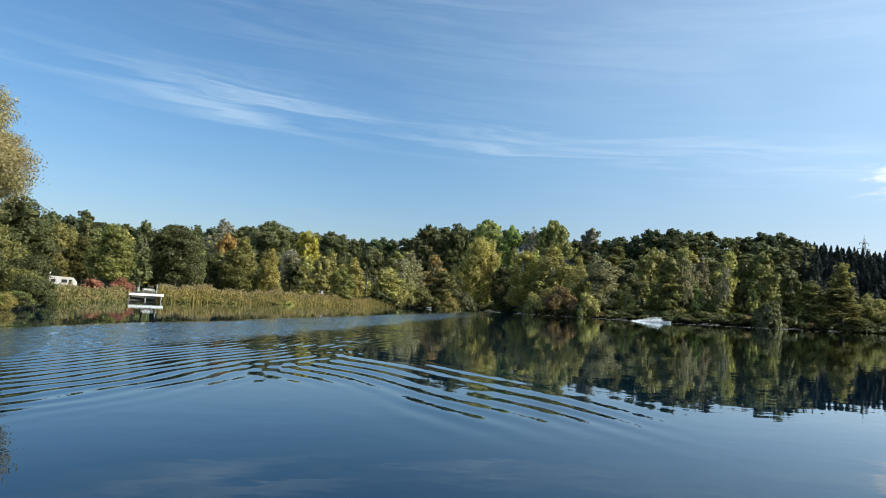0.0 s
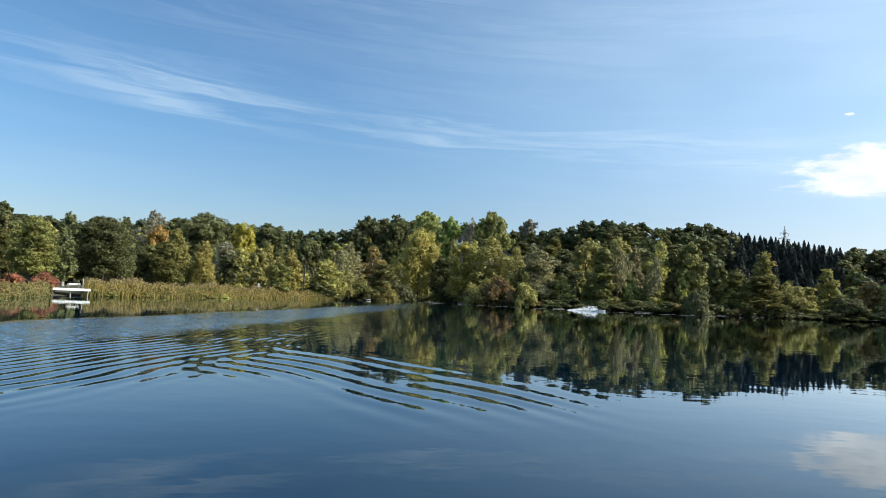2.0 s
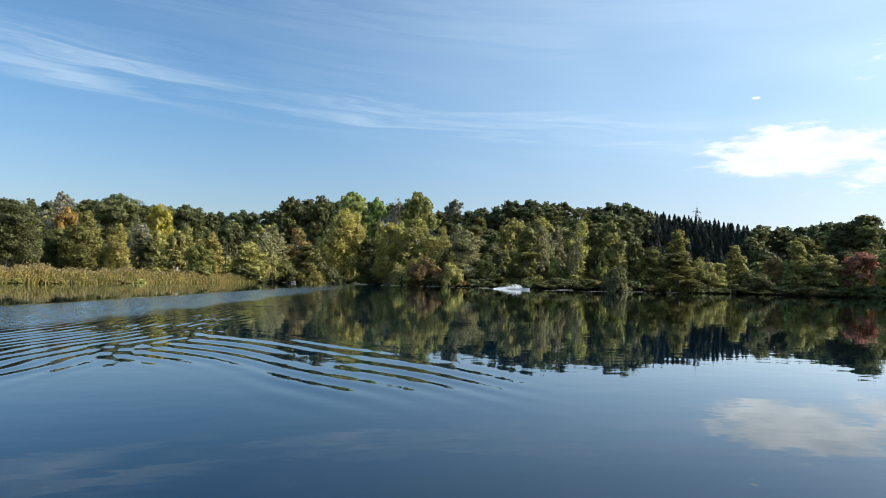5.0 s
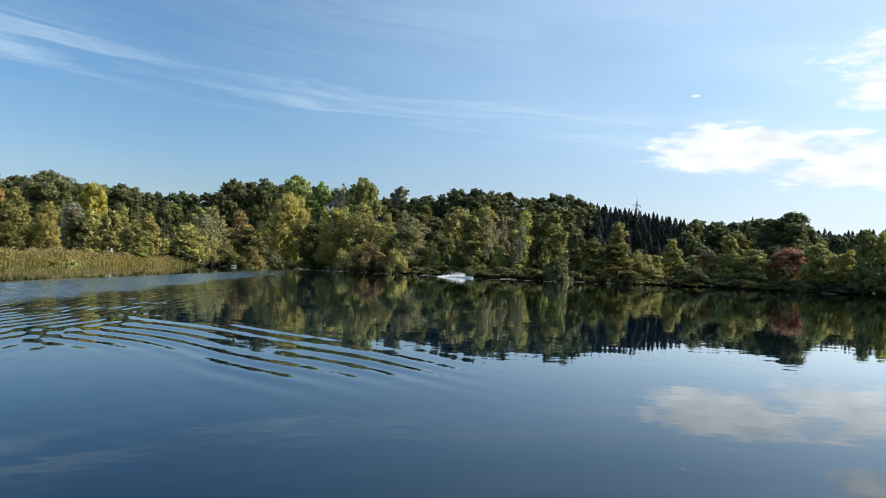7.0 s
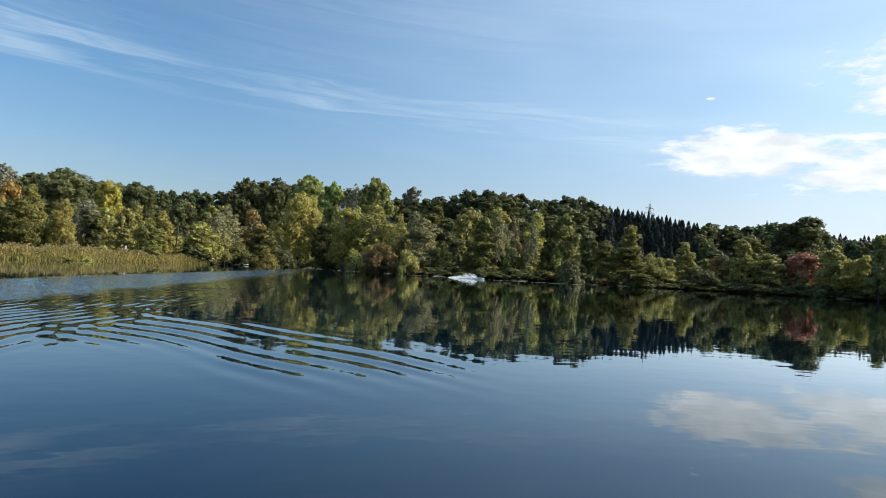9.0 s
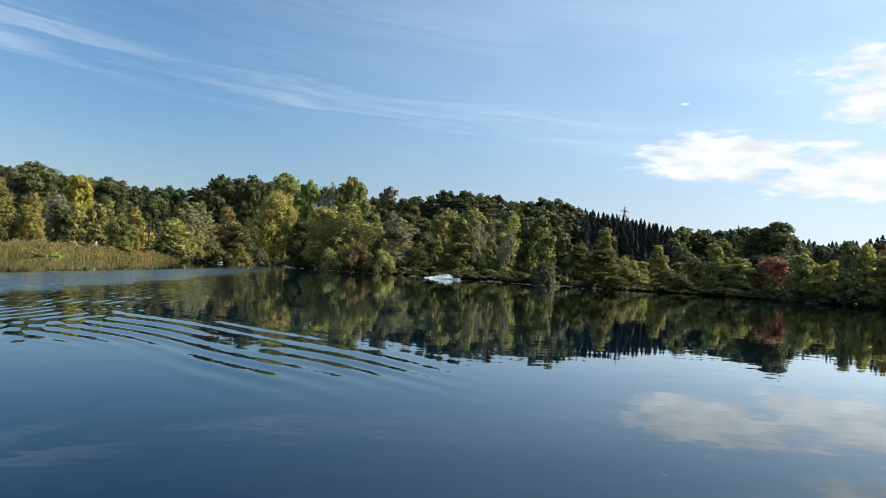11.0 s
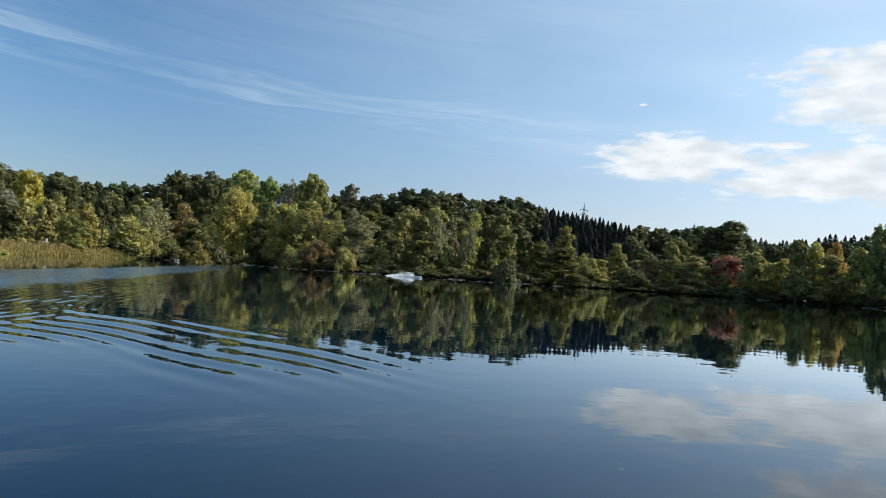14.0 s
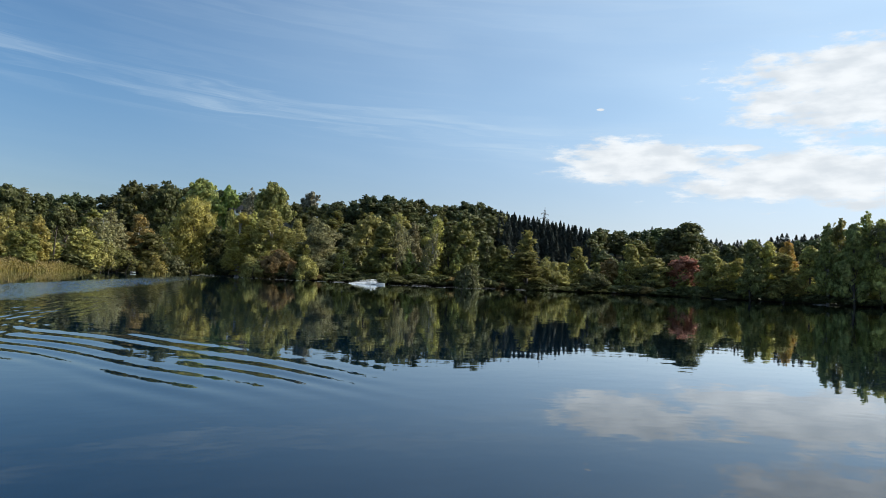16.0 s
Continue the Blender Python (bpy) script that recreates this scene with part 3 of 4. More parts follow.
def plant(kind, colour, x, y, top, width, detail="", where="on the lake shore", group="trees on the shore"):
    """A tree or shrub whose top reaches that height over the water."""
    plants_set[0] += 1
    i = plants_set[0]
    base = gz(x, y)
    dist = math.hypot(x, y)
    detail = detail or ("near" if dist < 128 else "near" if width > 1.9 * WIDTH[kind] and dist < 200 else "mid" if dist < 262 else "far")
    trunk, crown = proto(kind, i % 3, detail)
    high = max(0.8, top - base)
    name = TREE_NAMES[kind]
    words = "%s %s %s" % (LEAF_WORDS[colour], name.replace("_", " "), where)
    root = tagged(new(name), words, "shrub" if kind == "shrub" else "tree", group)
    root.matrix_world = pose(x, y, base, 0, 0, (i * 137.5) % 360) @ Matrix.Diagonal((width / WIDTH[kind], width / WIDTH[kind], high / 10.0, 1.0))
    for nm, me in (("trunk", trunk), ("crown", crown)):
        ob = new(nm, me)
        ob.parent = root
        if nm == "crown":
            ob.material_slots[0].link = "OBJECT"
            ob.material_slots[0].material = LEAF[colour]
    return root


# The golden willow that overhangs the water close by
plant("tall", "willowgold", -25.85, 35.5, 12.3, 9.2, "fine", "leaning over the near bank")
plant("shrub", "yellowolive", -24.1, 38.0, 1.2, 1.3)
plant("shrub", "darkgreen", -24.6, 40.1, 1.1, 1.6)
plant("shrub", "darkgreen", -26.3, 43.7, 2.1, 1.9)
plant("shrub", "darkgreen", -28.2, 48.4, 1.6, 2.1)
plant("shrub", "darkgreen", -30.0, 49.6, 4.2, 4.0)
plant("shrub", "green", -32.8, 57.3, 1.8, 2.9)
plant("oak", "darkgreen", -42.3, 67.9, 10.1, 8.3)
plant("oak", "green", -41.7, 62.3, 7.7, 5.9)
plant("broad", "olive", -57.6, 103.0, 10.5, 6.1)
plant("broad", "green", -54.9, 104.4, 8.8, 5.1)
plant("poplar", "darkolive", -69.5, 132.9, 15.9, 6.8)
plant("oak", "green", -46.9, 97.3, 10.2, 8.9)
plant("birch", "darkolive", -56.5, 128.1, 14.2, 6.1)
plant("oak", "darkgreen", -40.0, 102.5, 11.2, 10.7)
plant("broad", "darkolive", -40.9, 110.7, 10.9, 5.6)
plant("broad", "darkgreen", -63.6, 157.7, 16.0, 10.3)
plant("bare", "grey", -58.8, 180.7, 20.6, 9.9)
plant("broad", "orange", -48.5, 152.5, 14.4, 5.8)
plant("broad", "darkgreen", -40.2, 118.3, 7.8, 5.4)
plant("broad", "green", -35.2, 116.8, 9.1, 6.4)
plant("broad", "darkolive", -46.3, 179.1, 20.4, 14.5)
plant("birch", "olive", -45.4, 158.6, 14.5, 8.6)
plant("birch", "yellowolive", -29.6, 118.4, 9.8, 5.3)
plant("oak", "yellow", -32.3, 161.8, 16.9, 9.8)
plant("broad", "darkgreen", -27.0, 129.2, 7.5, 6.4)
plant("birch", "grey", -34.2, 156.3, 12.3, 8.3)
plant("broad", "darkgreen", -32.0, 197.4, 20.2, 11.5)
plant("birch", "olive", -22.1, 136.2, 10.8, 5.0)
plant("birch", "yellowolive", -17.4, 136.9, 10.0, 5.3)
plant("broad", "green", -18.1, 128.7, 6.7, 5.6)
plant("pine", "darkgreen", -16.3, 149.1, 12.4, 3.4)
plant("pine", "darkgreen", -14.5, 151.3, 12.0, 3.4)
plant("broad", "olive", -10.8, 141.6, 8.2, 7.6)
plant("shrub", "olive", -7.8, 145.8, 6.2, 5.1)
plant("shrub", "green", -5.1, 151.9, 6.2, 8.2)
plant("bare", "greyolive", -7.7, 167.8, 13.5, 10.2)
plant("birch", "rust", -1.9, 172.0, 13.6, 9.0)
plant("broad", "green", 0.4, 160.0, 9.1, 8.9)
plant("shrub", "darkolive", 4.5, 159.9, 6.7, 7.8)
plant("shrub", "yellowolive", 1.3, 157.0, 4.9, 6.0)
plant("broad", "darkgreen", -4.8, 235.0, 28.7, 12.2)
plant("broad", "darkgreen", 4.2, 235.0, 29.0, 12.2)
plant("willow", "yellowolive", 10.2, 182.7, 19.9, 14.4)
plant("tall", "greygreen", 16.1, 239.5, 31.9, 15.0)
plant("broad", "bright", 23.7, 233.8, 29.3, 9.4)
plant("bare", "grey", 31.4, 237.9, 29.8, 7.9)
plant("tall", "greygreen", 38.2, 231.9, 31.9, 13.1)
plant("broad", "darkgreen", 16.4, 179.3, 12.4, 7.8)
plant("birch", "yellowolive", 19.8, 168.8, 15.5, 11.5)
plant("birch", "olive", 24.5, 178.3, 17.2, 7.8)
plant("birch", "olive", 27.6, 165.7, 17.5, 12.5)
plant("shrub", "rust", 27.7, 158.6, 8.0, 8.4)
plant("shrub", "olive", 22.5, 160.4, 6.4, 7.0)
plant("birch", "olive", 37.3, 186.3, 17.0, 8.3)
plant("tall", "grey", 63.6, 293.2, 37.4, 8.4)
plant("broad", "greyolive", 38.2, 163.6, 13.8, 12.3)
plant("shrub", "olive", 33.5, 156.4, 7.6, 5.6)
plant("broad", "darkolive", 46.1, 165.7, 11.2, 8.4)
plant("alder", "green", 51.9, 157.7, 15.0, 11.0)
plant("broad", "olive", 55.2, 181.8, 19.2, 9.9)
plant("birch", "olive", 61.3, 171.4, 18.7, 6.3)
plant("birch", "greyolive", 64.3, 168.1, 17.2, 6.9)
plant("birch", "olive", 71.6, 170.6, 19.2, 9.6)
plant("alder", "green", 70.6, 159.1, 15.4, 7.6)
plant("broad", "green", 74.9, 159.3, 17.9, 10.1)
plant("shrub", "darkolive", 71.9, 149.6, 8.3, 7.2)
plant("broad", "darkolive", 84.3, 164.7, 14.0, 7.4)
plant("alder", "green", 85.2, 156.3, 11.3, 9.9)
plant("poplar", "olive", 93.1, 158.7, 16.3, 9.3)
plant("alder", "green", 91.1, 155.2, 10.1, 15.6)
plant("shrub", "olive", 100.5, 158.9, 10.4, 9.1)
plant("alder", "olive", 104.5, 158.7, 8.0, 8.3)
plant("poplar", "olive", 111.9, 160.9, 12.9, 8.5)
plant("shrub", "darkolive", 112.7, 155.4, 7.0, 10.0)
plant("broad", "rust", 120.7, 159.5, 9.9, 6.9)
plant("alder", "olive", 125.1, 156.1, 14.2, 9.0)
plant("broad", "olive", 128.8, 150.4, 10.9, 10.3)
plant("broad", "red", 135.7, 147.0, 11.4, 9.4)
plant("broad", "olive", 138.7, 138.5, 12.3, 11.2)
plant("birch", "yellowolive", 142.9, 134.1, 11.5, 8.5)
# paler leaf colours on several trees below stand in for the sun's glare
plant("alder", "greygreen", 140.6, 127.8, 15.7, 9.2)
plant("alder", "yellowolive", 144.8, 126.1, 15.2, 8.3)
plant("birch", "orange", 151.7, 125.7, 16.6, 7.5)
plant("alder", "olive", 143.9, 120.9, 12.1, 12.4)
plant("alder", "olive", 147.7, 116.4, 14.0, 9.8)
plant("birch", "greygreen", 149.1, 112.8, 20.2, 7.1)
plant("birch", "olive", 151.7, 111.1, 21.7, 7.5)
plant("alder", "greygreen", 149.9, 106.7, 19.2, 9.6)
plant("birch", "greygreen", 153.6, 106.6, 22.9, 7.8)
plant("alder", "olive", 152.9, 102.4, 20.3, 9.6)
plant("birch", "greygreen", 157.0, 103.4, 22.5, 7.2)
plant("oak", "greyolive", 156.8, 100.1, 21.4, 16.2)
plant("spruce", "spruce", 246.1, 289.6, 35.6, 4.6)
plant("broad", "darkolive", 175.3, 189.3, 26.0, 15.7)
plant("broad", "darkgreen", 171.7, 192.6, 24.0, 13.4)


for i, (x, y, top, w) in enumerate(((-24.9, 37.5, 1.2, 2.2), (-25.1, 40.5, 1.2, 2.2), (-26.0, 43.5, 2.4, 3.0), (-28.4, 46.5, 3.2, 3.0), (-31.0, 51.5, 3.8, 3.2),
                                    (-31.5, 45.0, 5.5, 6.0), (-33.5, 50.5, 7.0, 6.0))):
    plant("shrub", "bright" if i < 2 else "darkgreen" if i % 3 else "green", x, y, top, w, "near", "on the near bank", "shrubs on the near bank")

# bushes in front of the houses on the slope, and thicker cover between the shore trees
plant("broad", "olive", 24.3, 226.0, 20.5, 6.0)
plant("broad", "darkgreen", 28.6, 228.0, 19.5, 6.0)
plant("birch", "olive", -29.6, 147.0, 10.3, 8.0)
plant("birch", "greyolive", -32.5, 148.0, 10.0, 7.0)
plant("broad", "green", -42.5, 132.0, 9.2, 8.0)
plant("broad", "olive", -13.0, 158.0, 8.5, 7.0)
plant("birch", "olive", -18.5, 152.0, 9.0, 6.0)

# slender pale-stemmed trees with thin crowns, half way along the far shore
for az, d, top, w in ((18.6, 170, 14.6, 5.0), (19.5, 167, 15.4, 5.4), (20.3, 172, 14.0, 4.6), (22.4, 171, 13.2, 4.8), (12.6, 170, 15.8, 5.2), (-2.9, 163, 11.5, 6.0)):
    plant("bare", "greyolive", *polar(az, d), top, w, "mid")

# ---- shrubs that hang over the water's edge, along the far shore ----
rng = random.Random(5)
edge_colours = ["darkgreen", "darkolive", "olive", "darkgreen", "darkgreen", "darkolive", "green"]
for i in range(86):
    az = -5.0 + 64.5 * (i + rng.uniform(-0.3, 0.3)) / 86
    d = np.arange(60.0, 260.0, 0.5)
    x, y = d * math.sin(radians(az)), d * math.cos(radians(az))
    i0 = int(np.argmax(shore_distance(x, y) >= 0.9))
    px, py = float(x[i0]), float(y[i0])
    # past bearing 12, dark leaf colours stand in for the bank's shade
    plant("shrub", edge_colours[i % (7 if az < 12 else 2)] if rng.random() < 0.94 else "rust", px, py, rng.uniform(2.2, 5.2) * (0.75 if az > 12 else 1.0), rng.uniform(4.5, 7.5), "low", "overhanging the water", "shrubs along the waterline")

# ---- younger trees between the shrubs and the tall shore trees ----
for i in range(84):
    az = -12 + 71 * (i + rng.uniform(-0.4, 0.4)) / 84
    d = np.arange(100.0, 260.0, 0.5)
    x, y = d * math.sin(radians(az)), d * math.cos(radians(az))
    i0 = int(np.argmax(shore_distance(x, y) >= (9.0 if az < -4 else rng.uniform(3.0, 13.0))))
    px, py = float(x[i0]), float(y[i0])
    kind = rng.choice(["birch", "alder", "broad", "birch", "poplar"])
    plant(kind, rng.choice(["olive", "green", "greyolive", "yellowolive", "darkolive", "olive", "greygreen"]), px, py, rng.uniform(5.0, 10.0), rng.uniform(3.6, 6.0), "far",
          "among the shore thicket", "young trees on the shore")

# ---- woods on the slope ----
def inland(az, s):
    """The place that far behind the shore, on a bearing from the near bank."""
    d = np.arange(100.0 if az < -5 else 160.0, 420.0, 2.0)
    x, y = d * math.sin(radians(az)), d * math.cos(radians(az))
    i = int(np.argmax(shore_distance(x, y) >= s))
    return float(x[i]), float(y[i])


def top_of_woods(px, py):
    return float(canopy_z(np.array([px]), np.array([py]))[0])


WOOD_KINDS = ["broad", "broad", "oak", "birch", "alder"]
for i in range(270):
    az = -44 + 108 * ((i * 0.61803) % 1.0)
    s = 14 + 100 * rng.random() ** 0.85 if az > -14 else 42 + 75 * rng.random()
    px, py = inland(az, s)
    top = top_of_woods(px, py) - rng.uniform(0.0, 2.2)
    if 28.3 < az < 35.8 and s > 45:
        plant("spruce", "spruce", px, py, top, rng.uniform(4.5, 6.0), "far", "in the dark plantation on the slope", "spruces on the slope")
        continue
    kind = rng.choice(WOOD_KINDS)
    col = rng.choice(["darkgreen", "darkolive", "darkgreen", "green", "olive", "darkolive"])
    if s < 45 and rng.random() < 0.6:
        col = rng.choice(["olive", "yellowolive", "greyolive", "green"])
    plant(kind, col, px, py, top, rng.uniform(7.5, 11.0) if kind != "birch" else rng.uniform(5, 7), "under" if az > 54 or (az > -14 and s < 34) else "far", "in the woods on the slope", "woods on the slope")
for i in range(130):   # the ridge's closed line of crowns, two deep
    az = -44 + 108 * (i + rng.uniform(-0.3, 0.3)) / 130
    if 28.3 < az < 35.8:
        continue
    px, py = inland(az, 122 if i % 2 else 104)
    plant(rng.choice(["broad", "oak"]), rng.choice(["woodgreen", "darkgreen", "woodgreen", "darkolive", "woodgreen"]), px, py, top_of_woods(px, py) + rng.uniform(-0.4, 1.1),
          rng.uniform(7.8, 10.2), "ridge", "in the woods on the ridge", "woods on the ridge")
for i in range(75):   # undergrowth under the ridge's crowns
    az = -44 + 108 * (i + rng.uniform(-0.3, 0.3)) / 75
    if 28.3 < az < 35.8:
        continue
    px, py = inland(az, (112, 92, 74)[i % 3])
    plant("shrub", rng.choice(["darkgreen", "darkolive", "darkgreen"]), px, py, top_of_woods(px, py) - rng.uniform(2.5, 4.0), rng.uniform(10.0, 13.0), "under",
          "filling the woods under the ridge", "undergrowth on the slope")
for i in range(115):   # the plantation's closed edge
    az = 28.0 + 7.8 * (i // 5 + rng.uniform(-0.4, 0.4)) / 23
    px, py = inland(az, (112, 94, 80, 66, 104)[i % 5])
    plant("spruce", "spruce", px, py, top_of_woods(px, py) + rng.uniform(-0.6, 0.7), rng.uniform(5.6, 7.4), "far", "in the dark plantation on the slope", "spruces on the slope")
for az, s in ((35.9, 96), (36.4, 110), (35.7, 78), (28.0, 100), (27.6, 84), (28.1, 70)):   # where the plantation meets the leafy woods
    px, py = inland(az, s)
    plant("broad", "darkolive", px, py, top_of_woods(px, py) + 0.2, 10.0, "far", "in the woods on the ridge", "woods on the ridge")
for i in range(60):   # firs on the far skyline
    az = (43.9 + 4.4 * i / 28 if i < 28 else 48.8 + 4.2 * (i - 28) / 32) + rng.uniform(-0.12, 0.12)
    d = 380.0 + rng.uniform(-8, 8)
    px, py = polar(az, d)
    el = 3.95 + rng.uniform(-0.35, 0.3) + (0.4 if i >= 28 else 0.0) - (0.35 if i % 3 == 1 else 0.0)
    plant("spruce", "spruce", px, py, 2 + d * math.tan(radians(el)), rng.uniform(7.0, 10.0), "far", "on the far skyline", "firs on the skyline")


# ---- reeds ----
def reed_bed(name, stretch, depth, count, high, seed, mat):
    """Bent blades and plumes on the shallow bank between two points of the shoreline."""
    r = np.random.default_rng(seed)
    line = np.array(stretch)
    seg = np.linalg.norm(np.diff(line, axis=0), axis=1)
    cum = np.concatenate([[0], np.cumsum(seg)])
    u = r.uniform(0, cum[-1], count)
    base = np.stack([np.interp(u, cum, line[:, 0]), np.interp(u, cum, line[:, 1])], 1)
    out = base / np.linalg.norm(base, axis=1, keepdims=True)
    off = r.uniform(-1.2, depth, count)
    base = base + out * off[:, None] + r.normal(0, 0.3, (count, 2))
    z0 = ground_z(base[:, 0], base[:, 1])
    tall = high * (0.82 + 0.17 * np.sin(u * 0.33) + 0.15 * np.sin(u * 1.1 + 2) + 0.10 * np.sin(u * 2.3) + 0.08 * np.sin(u * 4.1 + 1)) * r.uniform(0.5, 1.12, count) * np.where(off < 0.6, 0.6, 1.0)
    a = r.uniform(0, 2 * np.pi, count)
    lean = np.stack([np.cos(a), np.sin(a)], 1) * (tall * r.uniform(0.02, 0.38, count))[:, None]
    b = r.uniform(0, 2 * np.pi, count)
    side = np.stack([np.cos(b), np.sin(b)], 1) * r.uniform(0.026, 0.065, count)[:, None]
    rows = []
    for f, w in ((0.0, 1.0), (0.55, 0.9), (0.86, 1.3), (1.0, 0.15)):
        p = base + lean * f * f
        zz = z0 + tall * f
        rows.append(np.concatenate([p - side * w, zz[:, None]], 1))
        rows.append(np.concatenate([p + side * w, zz[:, None]], 1))
    co = np.stack(rows, 1).reshape(-1, 3)
    i = np.arange(count)[:, None] * 8
    fa = np.concatenate([i + np.array([[0, 1, 3, 2]]) + 2 * j for j in range(3)], 0)
    ob = new(name, quads_mesh(name, co, fa, mat))
    top = rows[-1][::3]
    tuft = np.repeat(top, 3, axis=0) + r.normal(0, 1, (3 * len(top), 3)) * (0.09, 0.09, 0.17)
    plumes = new("reed_plumes", leaves_mesh("reed_plumes", tuft, r.normal(size=tuft.shape), 0.17, r, PLUME))
    tagged(plumes, "dull brown feathery seed heads over the reeds", "reeds", kind="stuff")
    return tagged(ob, "dry golden reeds standing along the shallow shore", "reeds", kind="stuff")


reed_bed("reed_bed", [polar(a, d) for a, d in ((-29.5, 58), (-28.4, 64), (-24.9, 81))], 9, 13000, 0.85, 3, REED_GREEN)
reed_bed("reed_bed", [polar(a, d) for a, d in ((-22.1, 87.5), (-17, 93), (-13, 106), (-9.5, 122), (-5, 138), (-3.8, 143))], 10, 36000, 1.4, 4, REED)


# ---- the caravan behind the reeds ----
def caravan(x, y, turn):
    z = gz(x, y)
    c = thing("caravan", x, y, z, turn, "white touring caravan parked behind the reeds", "caravan")
    c.matrix_world = c.matrix_world @ Matrix.Diagonal((0.62, 0.78, 0.72, 1.0))
    bm = bmesh.new()
    outline = [(-2.5, 0.45), (2.3, 0.45), (2.55, 1.0), (2.3, 1.9), (1.7, 2.5), (-2.1, 2.62), (-2.5, 2.3), (-2.62, 1.2)]
    sides = [[bm.verts.new((u, v, w)) for u, w in outline] for v in (-1.1, 1.1)]
    bm.faces.new(sides[0]), bm.faces.new(list(reversed(sides[1])))
    for i in range(len(outline)):
        j = (i + 1) % len(outline)
        bm.faces.new((sides[0][j], sides[0][i], sides[1][i], sides[1][j]))
    bmesh.ops.recalc_face_normals(bm, faces=bm.faces)
    bmesh.ops.bevel(bm, geom=list(bm.edges), offset=0.07, segments=2, affect="EDGES", profile=0.5)
    body = part("body", bm, CREAM_PAINT, c)
    for u0, u1 in ((-1.9, -1.2), (-0.2, 0.7), (1.0, 1.55)):
        w = part("window", box(bmesh.new(), u0, u1, -1.135, -1.09, 1.62, 2.12, 0.01), DARK_GLASS, body, "dark tinted caravan window")
    part("door", box(bmesh.new(), -1.0, -0.42, -1.13, -1.09, 0.55, 2.2, 0.01), PALE_WOOD, body)
    part("stripe", box(bmesh.new(), -2.4, 2.3, -1.112, -1.09, 1.05, 1.15), ROOF_TILE, body)
    for u in (-0.45, 0.45):
        tube_part("wheel", [(u, -1.08, 0.32), (u, -0.85, 0.32)], [0.32, 0.32], RUBBER, c, 14)
    tube_part("drawbar", [(2.4, 0, 0.5), (3.5, 0, 0.45)], [0.05, 0.04], STEEL, c)
    mast = tube_part("dish_mast", [(-2.2, 0.4, 2.5), (-2.2, 0.4, 3.1)], [0.03, 0.03], STEEL, c)
    bm = bmesh.new()
    bmesh.ops.create_uvsphere(bm, u_segments=14, v_segments=8, radius=0.28, matrix=Matrix.Translation((-2.2, 0.4, 3.15)) @ Matrix.Diagonal((1, 0.35, 1, 1)))
    part("satellite_dish", bm, WHITE_PAINT, c)
    return c


caravan(*polar(-28.9, 92), 31)

# ---- bathing platform with a bench, at the gap in the reeds ----
def platform(x, y, turn):
    p = thing("bathing_platform", x, y, -0.12, turn, "pale wooden bathing platform on posts over the water", "jetty")
    for i in range(15):
        u = -1.95 + i * 0.26
        part("plank", box(bmesh.new(), u, u + 0.245, -1.2, 1.4, 0.88, 0.93, 0.008), PALE_WOOD, p)
    part("front_beam", box(bmesh.new(), -1.97, 1.97, -1.26, -1.205, 0.66, 0.925, 0.012), WHITE_PAINT, p, "white-painted front beam")
    for v in (-1.0, 1.1):
        part("bearer", box(bmesh.new(), -1.9, 1.9, v, v + 0.12, 0.70, 0.876), OLD_WOOD, p)
        for u in (-1.7, 0.0, 1.7):
            tube_part("post", [(u, v + 0.06, -1.7), (u, v + 0.06, 0.695)], [0.09, 0.09], OLD_WOOD, p)
    tube_part("pole", [(1.2, 1.3, 0.935), (1.2, 1.3, 2.1)], [0.045, 0.035], STEEL, p)


def bench(x, y, z, turn):
    b = thing("bench", x, y, z, turn, "low pale plank bench standing on the bathing platform", "bench")
    for v in (-0.26, -0.08, 0.10):
        part("seat_plank", box(bmesh.new(), -0.85, 0.95, v, v + 0.16, 0.26, 0.30, 0.008), OLD_WOOD, b)
    for w in (0.36, 0.47):
        part("back_plank", box(bmesh.new(), -0.75, 0.55, 0.27, 0.305, w, w + 0.095, 0.008), WHITE_PAINT, b)
    for u in (-0.62, 0.42):
        part("leg", box(bmesh.new(), u - 0.04, u + 0.04, -0.22, -0.14, 0.0, 0.255), OLD_WOOD, b)
        part("leg", box(bmesh.new(), u - 0.04, u + 0.04, 0.20, 0.265, 0.0, 0.57), OLD_WOOD, b)


px, py = polar(-23.25, 87)
platform(px, py, 23)
bx, by = polar(-23.0, 87.2)
bench(bx, by, 0.81, 23)

# ---- red shrubs beside the caravan ----
for az, d, top, w in ((-26.9, 86, 2.8, 2.4), (-25.0, 88, 2.9, 2.6)):
    plant("shrub", "scarlet", *polar(az, d), top, w, "mid", "behind the reeds", "red shrubs")

# ---- a dark sedge clump at the reeds' edge ----
for az, d, top, w in ((-9.9, 119.5, 0.75, 1.3), (-18.6, 91.0, 0.9, 3.0), (-13.9, 102.5, 0.95, 3.4), (-12.6, 106.5, 0.8, 2.6), (-20.6, 88.5, 0.7, 2.2)):
    plant("shrub", "olive", *polar(az, d), top, w, "low", "standing in the shallows before the reeds", "sedge")

# ---- sign post in the reeds ----
px, py = polar(-9.8, 125)
post = thing("marker_post", px, py, gz(px, py), 0, "white marker board on a post in the reeds", "sign")
tube_part("post", [(0, 0, -0.3), (0, 0, 2.3)], [0.05, 0.045], OLD_WOOD, post)
part("board", box(bmesh.new(), -0.15, 0.15, -0.075, -0.05, 1.75, 2.35, 0.01), WHITE_PAINT, post)


